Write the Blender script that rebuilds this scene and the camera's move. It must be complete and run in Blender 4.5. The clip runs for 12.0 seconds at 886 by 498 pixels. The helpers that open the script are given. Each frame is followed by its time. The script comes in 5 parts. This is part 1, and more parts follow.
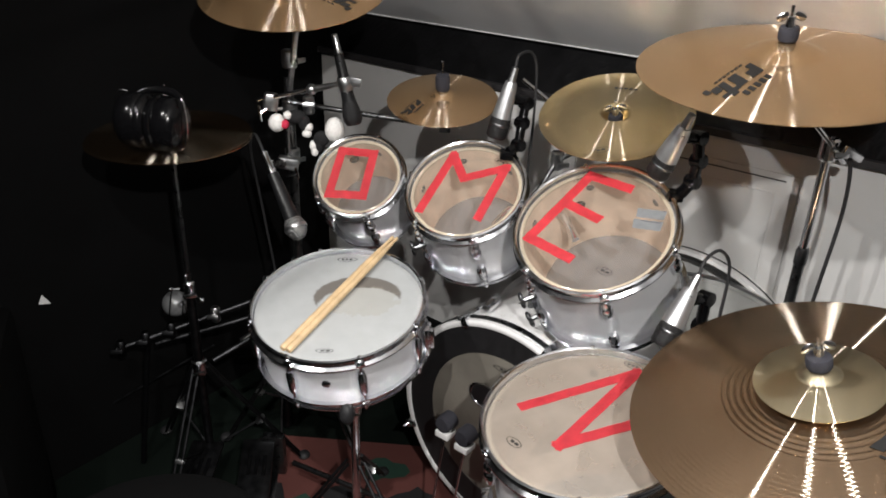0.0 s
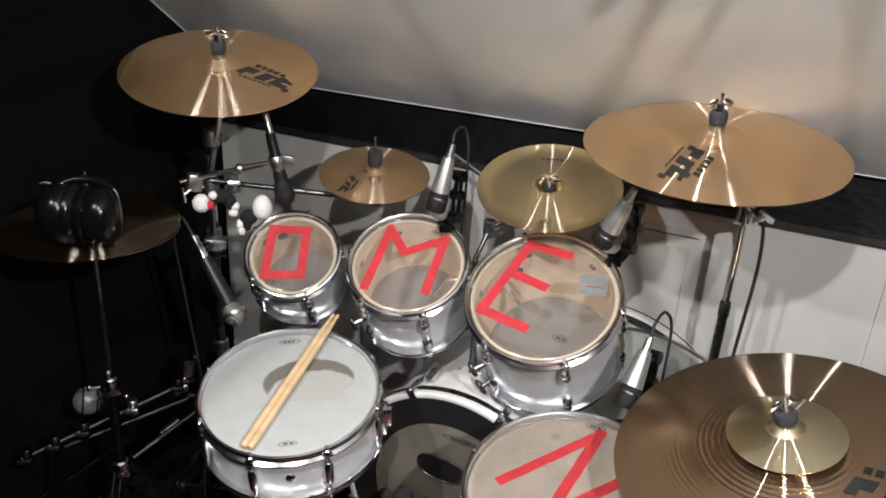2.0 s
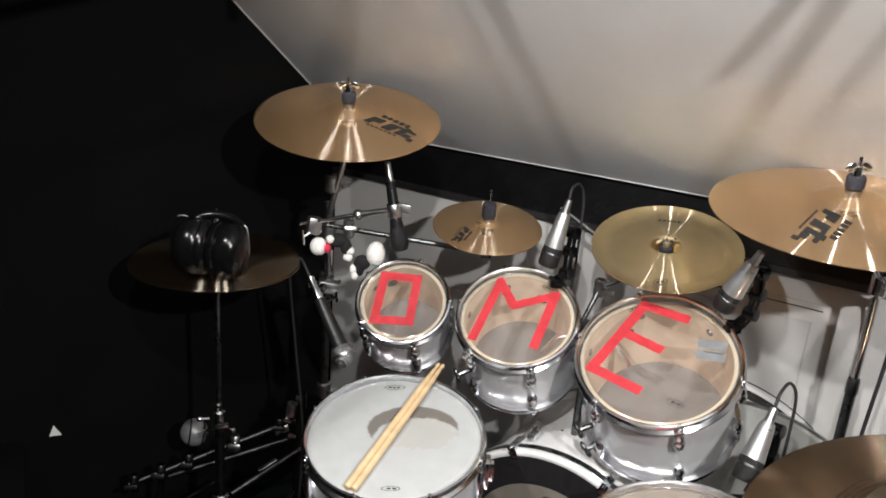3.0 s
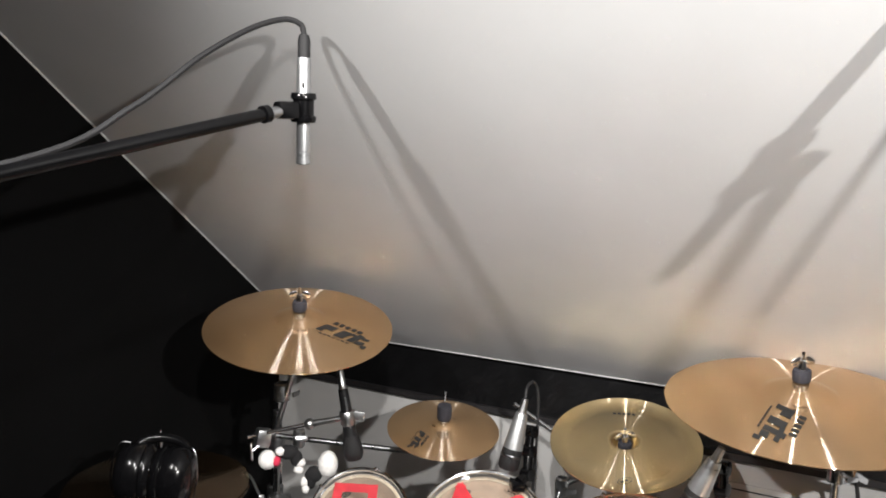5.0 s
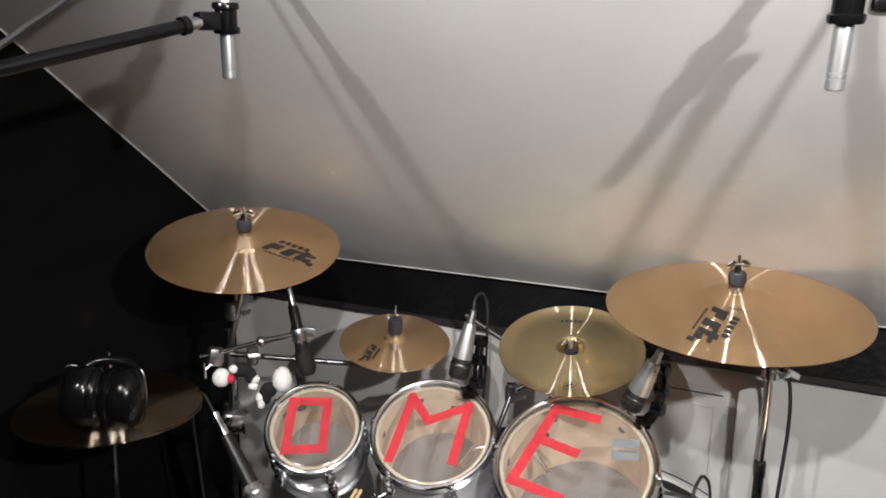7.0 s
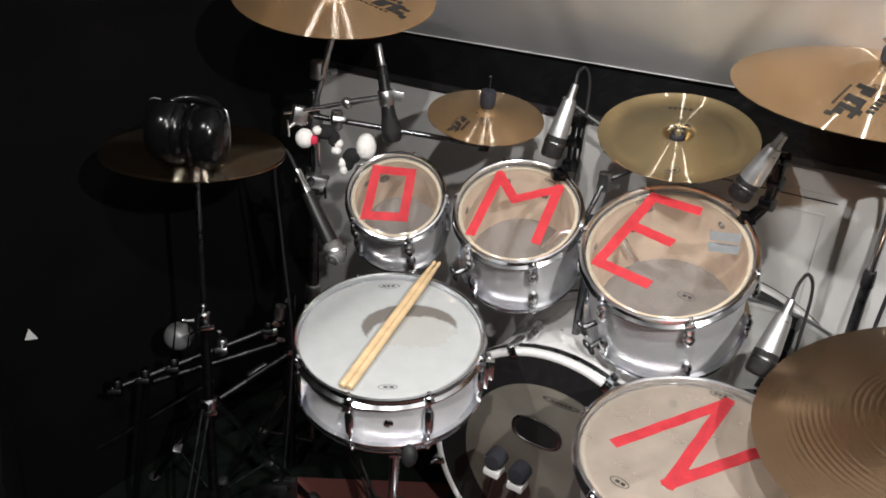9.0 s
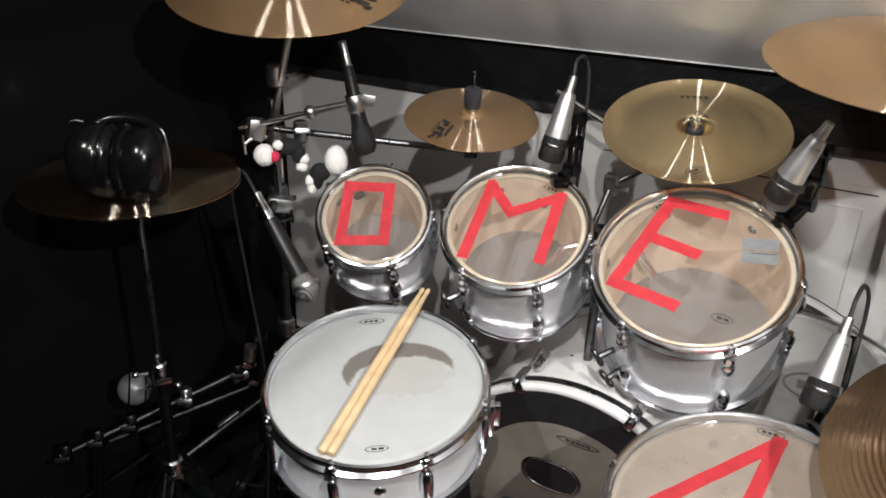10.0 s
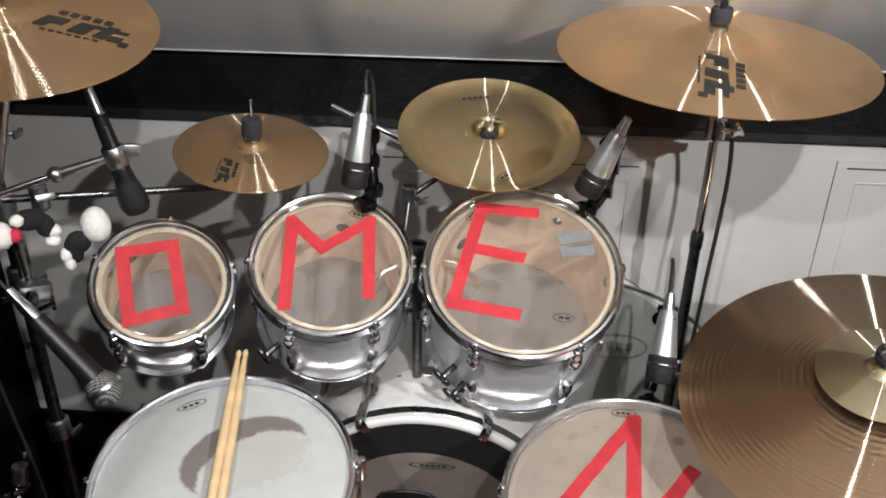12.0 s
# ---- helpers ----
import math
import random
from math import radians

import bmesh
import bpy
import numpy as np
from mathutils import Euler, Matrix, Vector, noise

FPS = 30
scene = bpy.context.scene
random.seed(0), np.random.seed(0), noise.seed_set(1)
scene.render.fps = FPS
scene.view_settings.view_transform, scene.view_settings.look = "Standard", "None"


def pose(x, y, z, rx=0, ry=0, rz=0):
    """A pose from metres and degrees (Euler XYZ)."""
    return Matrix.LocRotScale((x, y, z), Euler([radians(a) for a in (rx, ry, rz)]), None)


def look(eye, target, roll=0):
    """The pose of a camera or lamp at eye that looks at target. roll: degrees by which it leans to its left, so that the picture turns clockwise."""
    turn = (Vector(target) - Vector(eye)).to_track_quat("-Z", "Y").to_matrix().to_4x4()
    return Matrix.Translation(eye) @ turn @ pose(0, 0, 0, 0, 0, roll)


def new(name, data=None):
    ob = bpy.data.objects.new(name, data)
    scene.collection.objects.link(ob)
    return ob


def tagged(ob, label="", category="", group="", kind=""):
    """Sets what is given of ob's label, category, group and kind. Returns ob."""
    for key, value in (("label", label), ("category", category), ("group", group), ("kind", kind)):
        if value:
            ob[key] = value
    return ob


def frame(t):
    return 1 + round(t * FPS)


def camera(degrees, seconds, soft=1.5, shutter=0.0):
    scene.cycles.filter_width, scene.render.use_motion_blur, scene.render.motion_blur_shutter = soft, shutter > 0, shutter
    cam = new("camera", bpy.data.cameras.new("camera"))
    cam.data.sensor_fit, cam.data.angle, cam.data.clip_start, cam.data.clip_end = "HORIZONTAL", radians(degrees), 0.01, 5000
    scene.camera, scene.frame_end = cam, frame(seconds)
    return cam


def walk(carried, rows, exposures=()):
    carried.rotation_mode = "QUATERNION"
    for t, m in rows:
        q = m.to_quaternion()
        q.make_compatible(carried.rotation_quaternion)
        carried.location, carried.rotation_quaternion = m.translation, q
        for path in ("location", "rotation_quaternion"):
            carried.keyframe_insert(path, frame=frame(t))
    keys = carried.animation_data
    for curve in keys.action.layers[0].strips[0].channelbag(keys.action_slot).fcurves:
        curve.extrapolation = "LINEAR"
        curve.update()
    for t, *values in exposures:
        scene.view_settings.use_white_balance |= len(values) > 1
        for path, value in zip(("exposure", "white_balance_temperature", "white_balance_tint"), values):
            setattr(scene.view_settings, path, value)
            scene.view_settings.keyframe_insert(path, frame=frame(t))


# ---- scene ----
cam = camera(61.0, 12.0, soft=1.8)
PATH = [
    (0, (0.096, -0.063, 1.481), (0.04, 1.743, 0.623), 1.9),
    (0.5, (0.125, 0.097, 1.449), (0.081, 1.85, 0.488), 1.1),
    (1, (0.087, 0.127, 1.485), (0.232, 1.874, 0.524), 2.2),
    (1.5, (-0.041, 0.021, 1.52), (0.358, 1.797, 0.692), 2.1),
    (2, (-0.127, -0.03, 1.554), (0.227, 1.788, 0.801), 3.4),
    (2.5, (-0.176, -0.035, 1.532), (-0.006, 1.845, 0.87), 4.4),
    (2.7, (-0.181, -0.044, 1.514), (-0.039, 1.847, 0.879), 4.6),
    (4.3, (-0.263, 0.008, 1.55), (-0.155, 1.975, 1.206), 3.7),
    (4.5, (-0.268, 0.005, 1.554), (-0.13, 1.98, 1.27), 3.5),
    (5, (-0.245, -0.018, 1.586), (0.053, 1.954, 1.44), 2.7),
    (5.5, (-0.209, -0.036, 1.607), (0.223, 1.912, 1.468), 2.6),
    (6, (-0.184, -0.028, 1.599), (0.234, 1.918, 1.398), 2.4),
    (6.5, (-0.193, -0.025, 1.587), (0.21, 1.921, 1.366), 1.8),
    (6.7, (-0.195, -0.024, 1.586), (0.2, 1.917, 1.304), 1.5),
    (8.3, (-0.19, -0.002, 1.486), (0.087, 1.9, 0.934), 4.0),
    (8.5, (-0.207, -0.009, 1.452), (0.03, 1.877, 0.833), 4.7),
    (9, (-0.209, 0.037, 1.427), (-0.02, 1.864, 0.635), 4.8),
    (9.5, (-0.235, 0.113, 1.413), (-0.055, 1.924, 0.585), 3.8),
    (10, (-0.196, 0.256, 1.39), (0.035, 2.075, 0.591), 1.9),
    (10.5, (-0.262, 0.392, 1.434), (-0.022, 2.206, 0.628), 0.4),
    (11, (-0.347, 0.444, 1.457), (0.207, 2.16, 0.592), 4.0),
    (11.5, (-0.373, 0.454, 1.445), (0.449, 2.066, 0.593), 2.3),
    (12, (-0.354, 0.451, 1.449), (0.616, 1.975, 0.591), 1.0),
]
walk(cam, [(t, look(eye, target, roll)) for t, eye, target, roll in PATH],
     [(0, 0.08), (1.0, 0.18), (2.0, 0.08), (2.5, 0.12), (2.7, 0.16), (4.3, 0.75), (4.5, 0.75), (5.0, 0.42), (5.5, 0.18), (6.5, 0.16), (8.3, 0.18), (10.0, 0.2), (11.0, 0.34), (11.5, 0.34), (12.0, 0.10)])

# ---- light ----
world = bpy.data.worlds.new("world")
scene.world = world
world.use_nodes = True
world.node_tree.nodes["Background"].inputs[0].default_value = (0.02, 0.02, 0.022, 1)
world.node_tree.nodes["Background"].inputs[1].default_value = 0.1
scene.cycles.blur_glossy, scene.cycles.sample_clamp_indirect = 0.1, 0.0

WARM = (1.0, 0.965, 0.93)
# three bulbs of one ceiling track that runs along the knee wall, over the drummer: place, aim, power, cone in degrees
LAMPS = [((-0.85, 0.48, 2.0), (0.45, 1.1, 0.75), 54, 112), ((-0.23, 0.10, 2.06), (0.62, 1.3, 0.85), 82, 115), ((0.37, -0.42, 1.93), (0.10, 1.5, 0.85), 122, 115)]
for spot, aim, power, cone in LAMPS:
    data = bpy.data.lights.new("spot_bulb", "SPOT")
    data.energy, data.color, data.shadow_soft_size = power, WARM, 0.02
    data.spot_size, data.spot_blend = radians(cone), 1.0
    new("spot_bulb", data).matrix_basis = look(spot, aim)

# ---- materials ----
def mat(name, color, rough=0.5, metal=0.0, grain=0.0, grain_scale=60.0, bump=0.0, bump_scale=200.0, coat=0.0, stain=0.0, stain_scale=6.0, spec=0.5):
    m = bpy.data.materials.new(name)
    m.use_nodes = True
    nt = m.node_tree
    bs = nt.nodes["Principled BSDF"]
    bs.inputs["Base Color"].default_value = (*color, 1)
    bs.inputs["Roughness"].default_value = rough
    bs.inputs["Metallic"].default_value = metal
    bs.inputs["Coat Weight"].default_value = coat
    bs.inputs["Specular IOR Level"].default_value = spec
    co = nt.nodes.new("ShaderNodeTexCoord")
    out = None
    if grain or stain:
        last = None
        for amount, scale in ((grain, grain_scale), (stain, stain_scale)):
            if not amount:
                continue
            n = nt.nodes.new("ShaderNodeTexNoise")
            n.inputs["Scale"].default_value = scale
            n.inputs["Detail"].default_value = 6
            nt.links.new(co.outputs["Object"], n.inputs["Vector"])
            mr = nt.nodes.new("ShaderNodeMapRange")
            mr.inputs["From Min"].default_value, mr.inputs["From Max"].default_value = 0.3, 0.7
            mr.inputs["To Min"].default_value, mr.inputs["To Max"].default_value = 1 - amount, 1 + amount * 0.5
            nt.links.new(n.outputs["Fac"], mr.inputs["Value"])
            mx = nt.nodes.new("ShaderNodeVectorMath")
            mx.operation = "MULTIPLY"
            if last is None:
                mx.inputs[0].default_value = color
            else:
                nt.links.new(last, mx.inputs[0])
            nt.links.new(mr.outputs[0], mx.inputs[1])
            last = mx.outputs[0]
        nt.links.new(last, bs.inputs["Base Color"])
        rr = nt.nodes.new("ShaderNodeMapRange")
        rr.inputs["To Min"].default_value, rr.inputs["To Max"].default_value = rough * 0.8, min(1, rough * 1.25)
        nt.links.new(n.outputs["Fac"], rr.inputs["Value"])
        nt.links.new(rr.outputs[0], bs.inputs["Roughness"])
    if bump:
        n = nt.nodes.new("ShaderNodeTexNoise")
        n.inputs["Scale"].default_value = bump_scale
        n.inputs["Detail"].default_value = 4
        nt.links.new(co.outputs["Object"], n.inputs["Vector"])
        b = nt.nodes.new("ShaderNodeBump")
        b.inputs["Strength"].default_value = bump
        b.inputs["Distance"].default_value = 0.002
        nt.links.new(n.outputs["Fac"], b.inputs["Height"])
        nt.links.new(b.outputs[0], bs.inputs["Normal"])
    return m


def maths(nt, op, a, b=None, c=None):
    n = nt.nodes.new("ShaderNodeMath")
    n.operation = op
    for i, v in enumerate((a, b, c)):
        if v is None:
            continue
        if isinstance(v, (int, float)):
            n.inputs[i].default_value = v
        else:
            nt.links.new(v, n.inputs[i])
    return n.outputs[0]


def cymbal_mat(name, color, rough, pitch, depth, clear=0.35, lines=0.3, gloss=(0.06, 0.13)):
    """Lathed bronze: turned rings that scatter light across them, under a thin clear lacquer, with a few cloudy stains."""
    m = mat(name, color, rough, 1.0)
    nt = m.node_tree
    bs = nt.nodes["Principled BSDF"]
    co = nt.nodes.new("ShaderNodeTexCoord")
    sep = nt.nodes.new("ShaderNodeSeparateXYZ")
    nt.links.new(co.outputs["Object"], sep.inputs[0])
    r = maths(nt, "SQRT", maths(nt, "ADD", maths(nt, "POWER", sep.outputs[0], 2.0), maths(nt, "POWER", sep.outputs[1], 2.0)))
    wob = nt.nodes.new("ShaderNodeTexNoise")
    wob.noise_dimensions = "1D"
    wob.inputs["Scale"].default_value = 60
    nt.links.new(r, wob.inputs["W"])
    rings = maths(nt, "SINE", maths(nt, "ADD", maths(nt, "MULTIPLY", r, 2 * math.pi / pitch), maths(nt, "MULTIPLY", wob.outputs["Fac"], 3.0)))
    b = nt.nodes.new("ShaderNodeBump")
    b.inputs["Strength"].default_value = 1.0
    b.inputs["Distance"].default_value = depth
    nt.links.new(rings, b.inputs["Height"])
    tan = nt.nodes.new("ShaderNodeTangent")
    tan.direction_type, tan.axis = "RADIAL", "Z"
    n = nt.nodes.new("ShaderNodeTexNoise")
    n.inputs["Scale"].default_value = 7
    n.inputs["Detail"].default_value = 7
    nt.links.new(co.outputs["Object"], n.inputs["Vector"])
    ramp = nt.nodes.new("ShaderNodeMapRange")
    ramp.inputs["From Min"].default_value, ramp.inputs["From Max"].default_value = 0.3, 0.7
    ramp.inputs["To Min"].default_value, ramp.inputs["To Max"].default_value = 0.85, 1.06
    nt.links.new(n.outputs["Fac"], ramp.inputs["Value"])
    fine = maths(nt, "MULTIPLY_ADD", rings, 0.04, 1.0)
    mx = nt.nodes.new("ShaderNodeVectorMath")
    mx.operation = "MULTIPLY"
    mx.inputs[0].default_value = color
    nt.links.new(maths(nt, "MULTIPLY", ramp.outputs[0], fine), mx.inputs[1])
    nt.links.new(mx.outputs[0], bs.inputs["Base Color"])
    streak = nt.nodes.new("ShaderNodeBsdfAnisotropic")
    streak.inputs["Roughness"].default_value = 0.19
    streak.inputs["Anisotropy"].default_value = 0.93
    streak.inputs["Color"].default_value = (0.85, 0.76, 0.62, 1)
    nt.links.new(b.outputs[0], streak.inputs["Normal"])
    nt.links.new(tan.outputs[0], streak.inputs["Tangent"])
    top = nt.nodes.new("ShaderNodeBsdfPrincipled")
    top.inputs["Metallic"].default_value = 1.0
    nt.links.new(mx.outputs[0], top.inputs["Base Color"])
    rr = nt.nodes.new("ShaderNodeMapRange")
    rr.inputs["To Min"].default_value, rr.inputs["To Max"].default_value = gloss
    nt.links.new(n.outputs["Fac"], rr.inputs["Value"])
    nt.links.new(rr.outputs[0], top.inputs["Roughness"])
    mix, mix2 = nt.nodes.new("ShaderNodeMixShader"), nt.nodes.new("ShaderNodeMixShader")
    mix.inputs[0].default_value = clear
    nt.links.new(bs.outputs[0], mix.inputs[1])
    nt.links.new(top.outputs[0], mix.inputs[2])
    mix2.inputs[0].default_value = lines
    nt.links.new(mix.outputs[0], mix2.inputs[1])
    nt.links.new(streak.outputs[0], mix2.inputs[2])
    nt.links.new(mix2.outputs[0], nt.nodes["Material Output"].inputs[0])
    return m


def film_mat(name, haze, color, scatter=0.0):
    """Clear plastic drum film: mostly see-through, a little milky, glossy."""
    m = bpy.data.materials.new(name)
    m.use_nodes = True
    nt = m.node_tree
    nt.nodes.remove(nt.nodes["Principled BSDF"])
    out = nt.nodes["Material Output"]
    tr = nt.nodes.new("ShaderNodeBsdfTransparent")
    di = nt.nodes.new("ShaderNodeBsdfDiffuse")
    di.inputs[0].default_value = (*color, 1)
    tl = nt.nodes.new("ShaderNodeBsdfTranslucent")
    tl.inputs[0].default_value = (*color, 1)
    milk = nt.nodes.new("ShaderNodeMixShader")
    milk.inputs[0].default_value = scatter
    nt.links.new(di.outputs[0], milk.inputs[1])
    nt.links.new(tl.outputs[0], milk.inputs[2])
    gl = nt.nodes.new("ShaderNodeBsdfGlossy")
    gl.inputs["Roughness"].default_value = 0.12
    m1, m2 = nt.nodes.new("ShaderNodeMixShader"), nt.nodes.new("ShaderNodeMixShader")
    co = nt.nodes.new("ShaderNodeTexCoord")
    n = nt.nodes.new("ShaderNodeTexNoise")
    n.inputs["Scale"].default_value = 14
    n.inputs["Detail"].default_value = 8
    nt.links.new(co.outputs["Object"], n.inputs["Vector"])
    mr = nt.nodes.new("ShaderNodeMapRange")
    mr.inputs["From Min"].default_value, mr.inputs["From Max"].default_value = 0.35, 0.75
    mr.inputs["To Min"].default_value, mr.inputs["To Max"].default_value = haze * 0.88, haze * 1.14
    nt.links.new(n.outputs["Fac"], mr.inputs["Value"])
    nt.links.new(mr.outputs[0], m1.inputs[0])
    nt.links.new(tr.outputs[0], m1.inputs[1])
    nt.links.new(milk.outputs[0], m1.inputs[2])
    fr = nt.nodes.new("ShaderNodeFresnel")
    fr.inputs[0].default_value = 1.45
    nt.links.new(fr.outputs[0], m2.inputs[0])
    nt.links.new(m1.outputs[0], m2.inputs[1])
    nt.links.new(gl.outputs[0], m2.inputs[2])
    nt.links.new(m2.outputs[0], out.inputs[0])
    return m


def snare_head_mat():
    """White coated film, worn through in a crescent where the sticks land, with grey speckle inside it."""
    m = mat("coated_head", (0.40, 0.415, 0.42), 0.6, grain=0.06, grain_scale=30, bump=0.15, bump_scale=900)
    nt = m.node_tree
    bs = nt.nodes["Principled BSDF"]
    base = bs.inputs["Base Color"].links[0].from_socket
    co = nt.nodes.new("ShaderNodeTexCoord")
    n = nt.nodes.new("ShaderNodeTexNoise")
    n.inputs["Scale"].default_value, n.inputs["Detail"].default_value = 70, 8
    nt.links.new(co.outputs["Object"], n.inputs["Vector"])
    sep = nt.nodes.new("ShaderNodeSeparateXYZ")
    nt.links.new(co.outputs["Object"], sep.inputs[0])
    x, y = maths(nt, "SUBTRACT", sep.outputs[0], 0.006), sep.outputs[1]

    def inside(cx, cy, rx, ry, soft):
        d = maths(nt, "SQRT", maths(nt, "ADD", maths(nt, "POWER", maths(nt, "DIVIDE", maths(nt, "SUBTRACT", x, cx), rx), 2.0),
                                    maths(nt, "POWER", maths(nt, "DIVIDE", maths(nt, "SUBTRACT", y, cy), ry), 2.0)))
        d = maths(nt, "ADD", d, maths(nt, "MULTIPLY", maths(nt, "SUBTRACT", n.outputs["Fac"], 0.5), soft))
        k = maths(nt, "MULTIPLY", maths(nt, "SUBTRACT", 1.0, d), 16.0)
        k.node.use_clamp = True
        return k
    outer = inside(0.032, 0.020, 0.097, 0.068, 0.10)
    hole = inside(0.041, -0.011, 0.094, 0.062, 0.22)
    worn = maths(nt, "MULTIPLY", outer, maths(nt, "SUBTRACT", 1.0, hole))
    speck = maths(nt, "MULTIPLY", inside(0.045, 0.005, 0.080, 0.048, 1.0), 0.26)
    for fac, color in ((worn, (0.15, 0.138, 0.125, 1)), (speck, (0.3, 0.27, 0.2, 1))):
        mx = nt.nodes.new("ShaderNodeMix")
        mx.data_type = "RGBA"
        nt.links.new(fac, mx.inputs[0])
        nt.links.new(base, mx.inputs[6])
        mx.inputs[7].default_value = color
        base = mx.outputs[2]
    nt.links.new(base, bs.inputs["Base Color"])
    return m


CHROME = mat("chrome", (0.78, 0.79, 0.82), 0.15, 1.0, grain=0.12, grain_scale=40)
DULL_CHROME = mat("worn_chrome", (0.5, 0.51, 0.52), 0.3, 1.0, grain=0.25, grain_scale=60)
DIM_STEEL = mat("dim_steel", (0.042, 0.043, 0.046), 0.4, 1.0, grain=0.4, grain_scale=50)
DARK_CHROME = mat("dark_chrome", (0.16, 0.165, 0.17), 0.28, 1.0, grain=0.3, grain_scale=50)
SHELL = mat("silver_white_wrap", (0.64, 0.65, 0.67), 0.36, 0.15, grain=0.1, grain_scale=900, coat=0.25, stain=0.05, stain_scale=9)
WOOD = mat("shell_inside_wood", (0.80, 0.65, 0.52), 0.55, grain=0.15, grain_scale=25, bump=0.2, bump_scale=80, stain=0.15)
CREAM = mat("head_collar", (0.55, 0.48, 0.37), 0.45, grain=0.08)
FILM = film_mat("clear_film", 0.17, (0.76, 0.68, 0.58), 0.5)
MILKY_FILM = film_mat("milky_film", 0.48, (0.52, 0.465, 0.405), 0.1)
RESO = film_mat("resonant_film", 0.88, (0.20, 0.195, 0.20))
SNARE_HEAD = snare_head_mat()
BASS_HEAD = mat("bass_head_film", (0.19, 0.175, 0.15), 0.2, grain=0.2, grain_scale=9, stain=0.25, coat=0.3)
BLACK_RING_AND_PORT = mat("black_ring_and_port_shade", (0.012, 0.012, 0.013), 0.45, grain=0.2)
RED = mat("red_tape", (0.80, 0.072, 0.095), 0.5, grain=0.12, grain_scale=50, bump=0.3, bump_scale=250)
GAFFER = mat("grey_tape", (0.36, 0.38, 0.40), 0.4, grain=0.15, bump=0.3, bump_scale=300)
TAPE_LINE = mat("tape_seam", (0.12, 0.12, 0.13), 0.5)
BLACK = mat("black_plastic", (0.003, 0.003, 0.0034), 0.18, grain=0.2, spec=0.25)
RUBBER = mat("black_rubber", (0.010, 0.010, 0.0115), 0.65, grain=0.2)
FELT = mat("dark_felt", (0.022, 0.022, 0.030), 0.95, grain=0.3, grain_scale=200, bump=0.6, bump_scale=600)
SILVER = mat("silver_paint", (0.46, 0.47, 0.48), 0.34, 0.85, grain=0.06, grain_scale=90)
GRILLE_DARK = mat("dark_grille", (0.008, 0.008, 0.009), 0.45, 0.3, grain=0.4, grain_scale=700, bump=0.8, bump_scale=900)
GRILLE = mat("steel_grille", (0.42, 0.42, 0.42), 0.4, 0.8, grain=0.5, grain_scale=700, bump=0.8, bump_scale=900)
nt = GRILLE.node_tree
weave = []
for axis_name in ("Z", "DIAGONAL"):
    w = nt.nodes.new("ShaderNodeTexWave")
    w.bands_direction = axis_name
    w.inputs["Scale"].default_value = 95
    nt.links.new(nt.nodes["Texture Coordinate"].outputs["Object"], w.inputs["Vector"])
    weave.append(w.outputs["Fac"])
mesh_hole = maths(nt, "MULTIPLY_ADD", maths(nt, "MULTIPLY", weave[0], weave[1]), 0.9, 0.1)
mx = nt.nodes.new("ShaderNodeVectorMath")
mx.operation = "MULTIPLY"
mx.inputs[0].default_value = (0.62, 0.63, 0.63)
nt.links.new(mesh_hole, mx.inputs[1])
nt.links.new(mx.outputs[0], nt.nodes["Principled BSDF"].inputs["Base Color"])
MIC_DARK = mat("dark_mic_body", (0.006, 0.0062, 0.007), 0.38, 0.0, grain=0.2)
CRASH = cymbal_mat("bronze_crash", (0.68, 0.45, 0.24), 0.62, 0.0070, 0.00075, 0.66, 0.15, (0.05, 0.11))
# crash bronze at half strength: weak light and dark reflections put into the colour
HAT = cymbal_mat("shaded_hat_bronze", (0.34, 0.22, 0.12), 0.36, 0.0070, 0.00075, 0.75, 0.15)
RIDE = cymbal_mat("bronze_ride", (0.50, 0.33, 0.20), 0.42, 0.0070, 0.0008, 0.65, 0.19, (0.14, 0.22))
CHINA = cymbal_mat("brass_china", (0.67, 0.53, 0.30), 0.40, 0.0018, 0.00002, 0.5, 0.13)
BELL = cymbal_mat("brass_bell", (0.74, 0.64, 0.42), 0.38, 0.0018, 0.00002, 0.5, 0.2)
INK = mat("black_print", (0.012, 0.012, 0.012), 0.6)
STICK = mat("hickory", (0.62, 0.45, 0.26), 0.5, grain=0.2, grain_scale=40, bump=0.2, bump_scale=120, stain=0.15, stain_scale=12)
KNEE = mat("white_wall_paint", (0.45, 0.45, 0.445), 0.55, grain=0.05, grain_scale=8, bump=0.15, bump_scale=120, stain=0.05, stain_scale=2)
CEIL = mat("grey_white_ceiling", (0.42, 0.425, 0.43), 0.6, grain=0.04, grain_scale=5, bump=0.1, bump_scale=90, stain=0.04, stain_scale=1.5)
BLACKWALL = mat("black_wall_cloth", (0.0024, 0.0024, 0.0026), 0.9, grain=0.3, grain_scale=6, bump=0.4, bump_scale=30, spec=0.1)
BLACKGLOSS = mat("black_gloss_board", (0.003, 0.003, 0.0034), 0.34, spec=0.16, grain=0.3, grain_scale=20, bump=1.0, bump_scale=60)
DARKTRIM = mat("dark_trim", (0.014, 0.013, 0.014), 0.5, grain=0.2)
WHITE_EDGE = mat("white_edge", (0.55, 0.55, 0.55), 0.6, grain=0.2, grain_scale=40)
FLOOR = mat("dark_green_carpet", (0.007, 0.0105, 0.0085), 0.95, spec=0.05, grain=0.4, grain_scale=300, bump=0.8, bump_scale=500, stain=0.3)
WHITE_FUR = mat("white_plush", (0.75, 0.74, 0.72), 0.95, grain=0.15, grain_scale=120, bump=1.0, bump_scale=400)
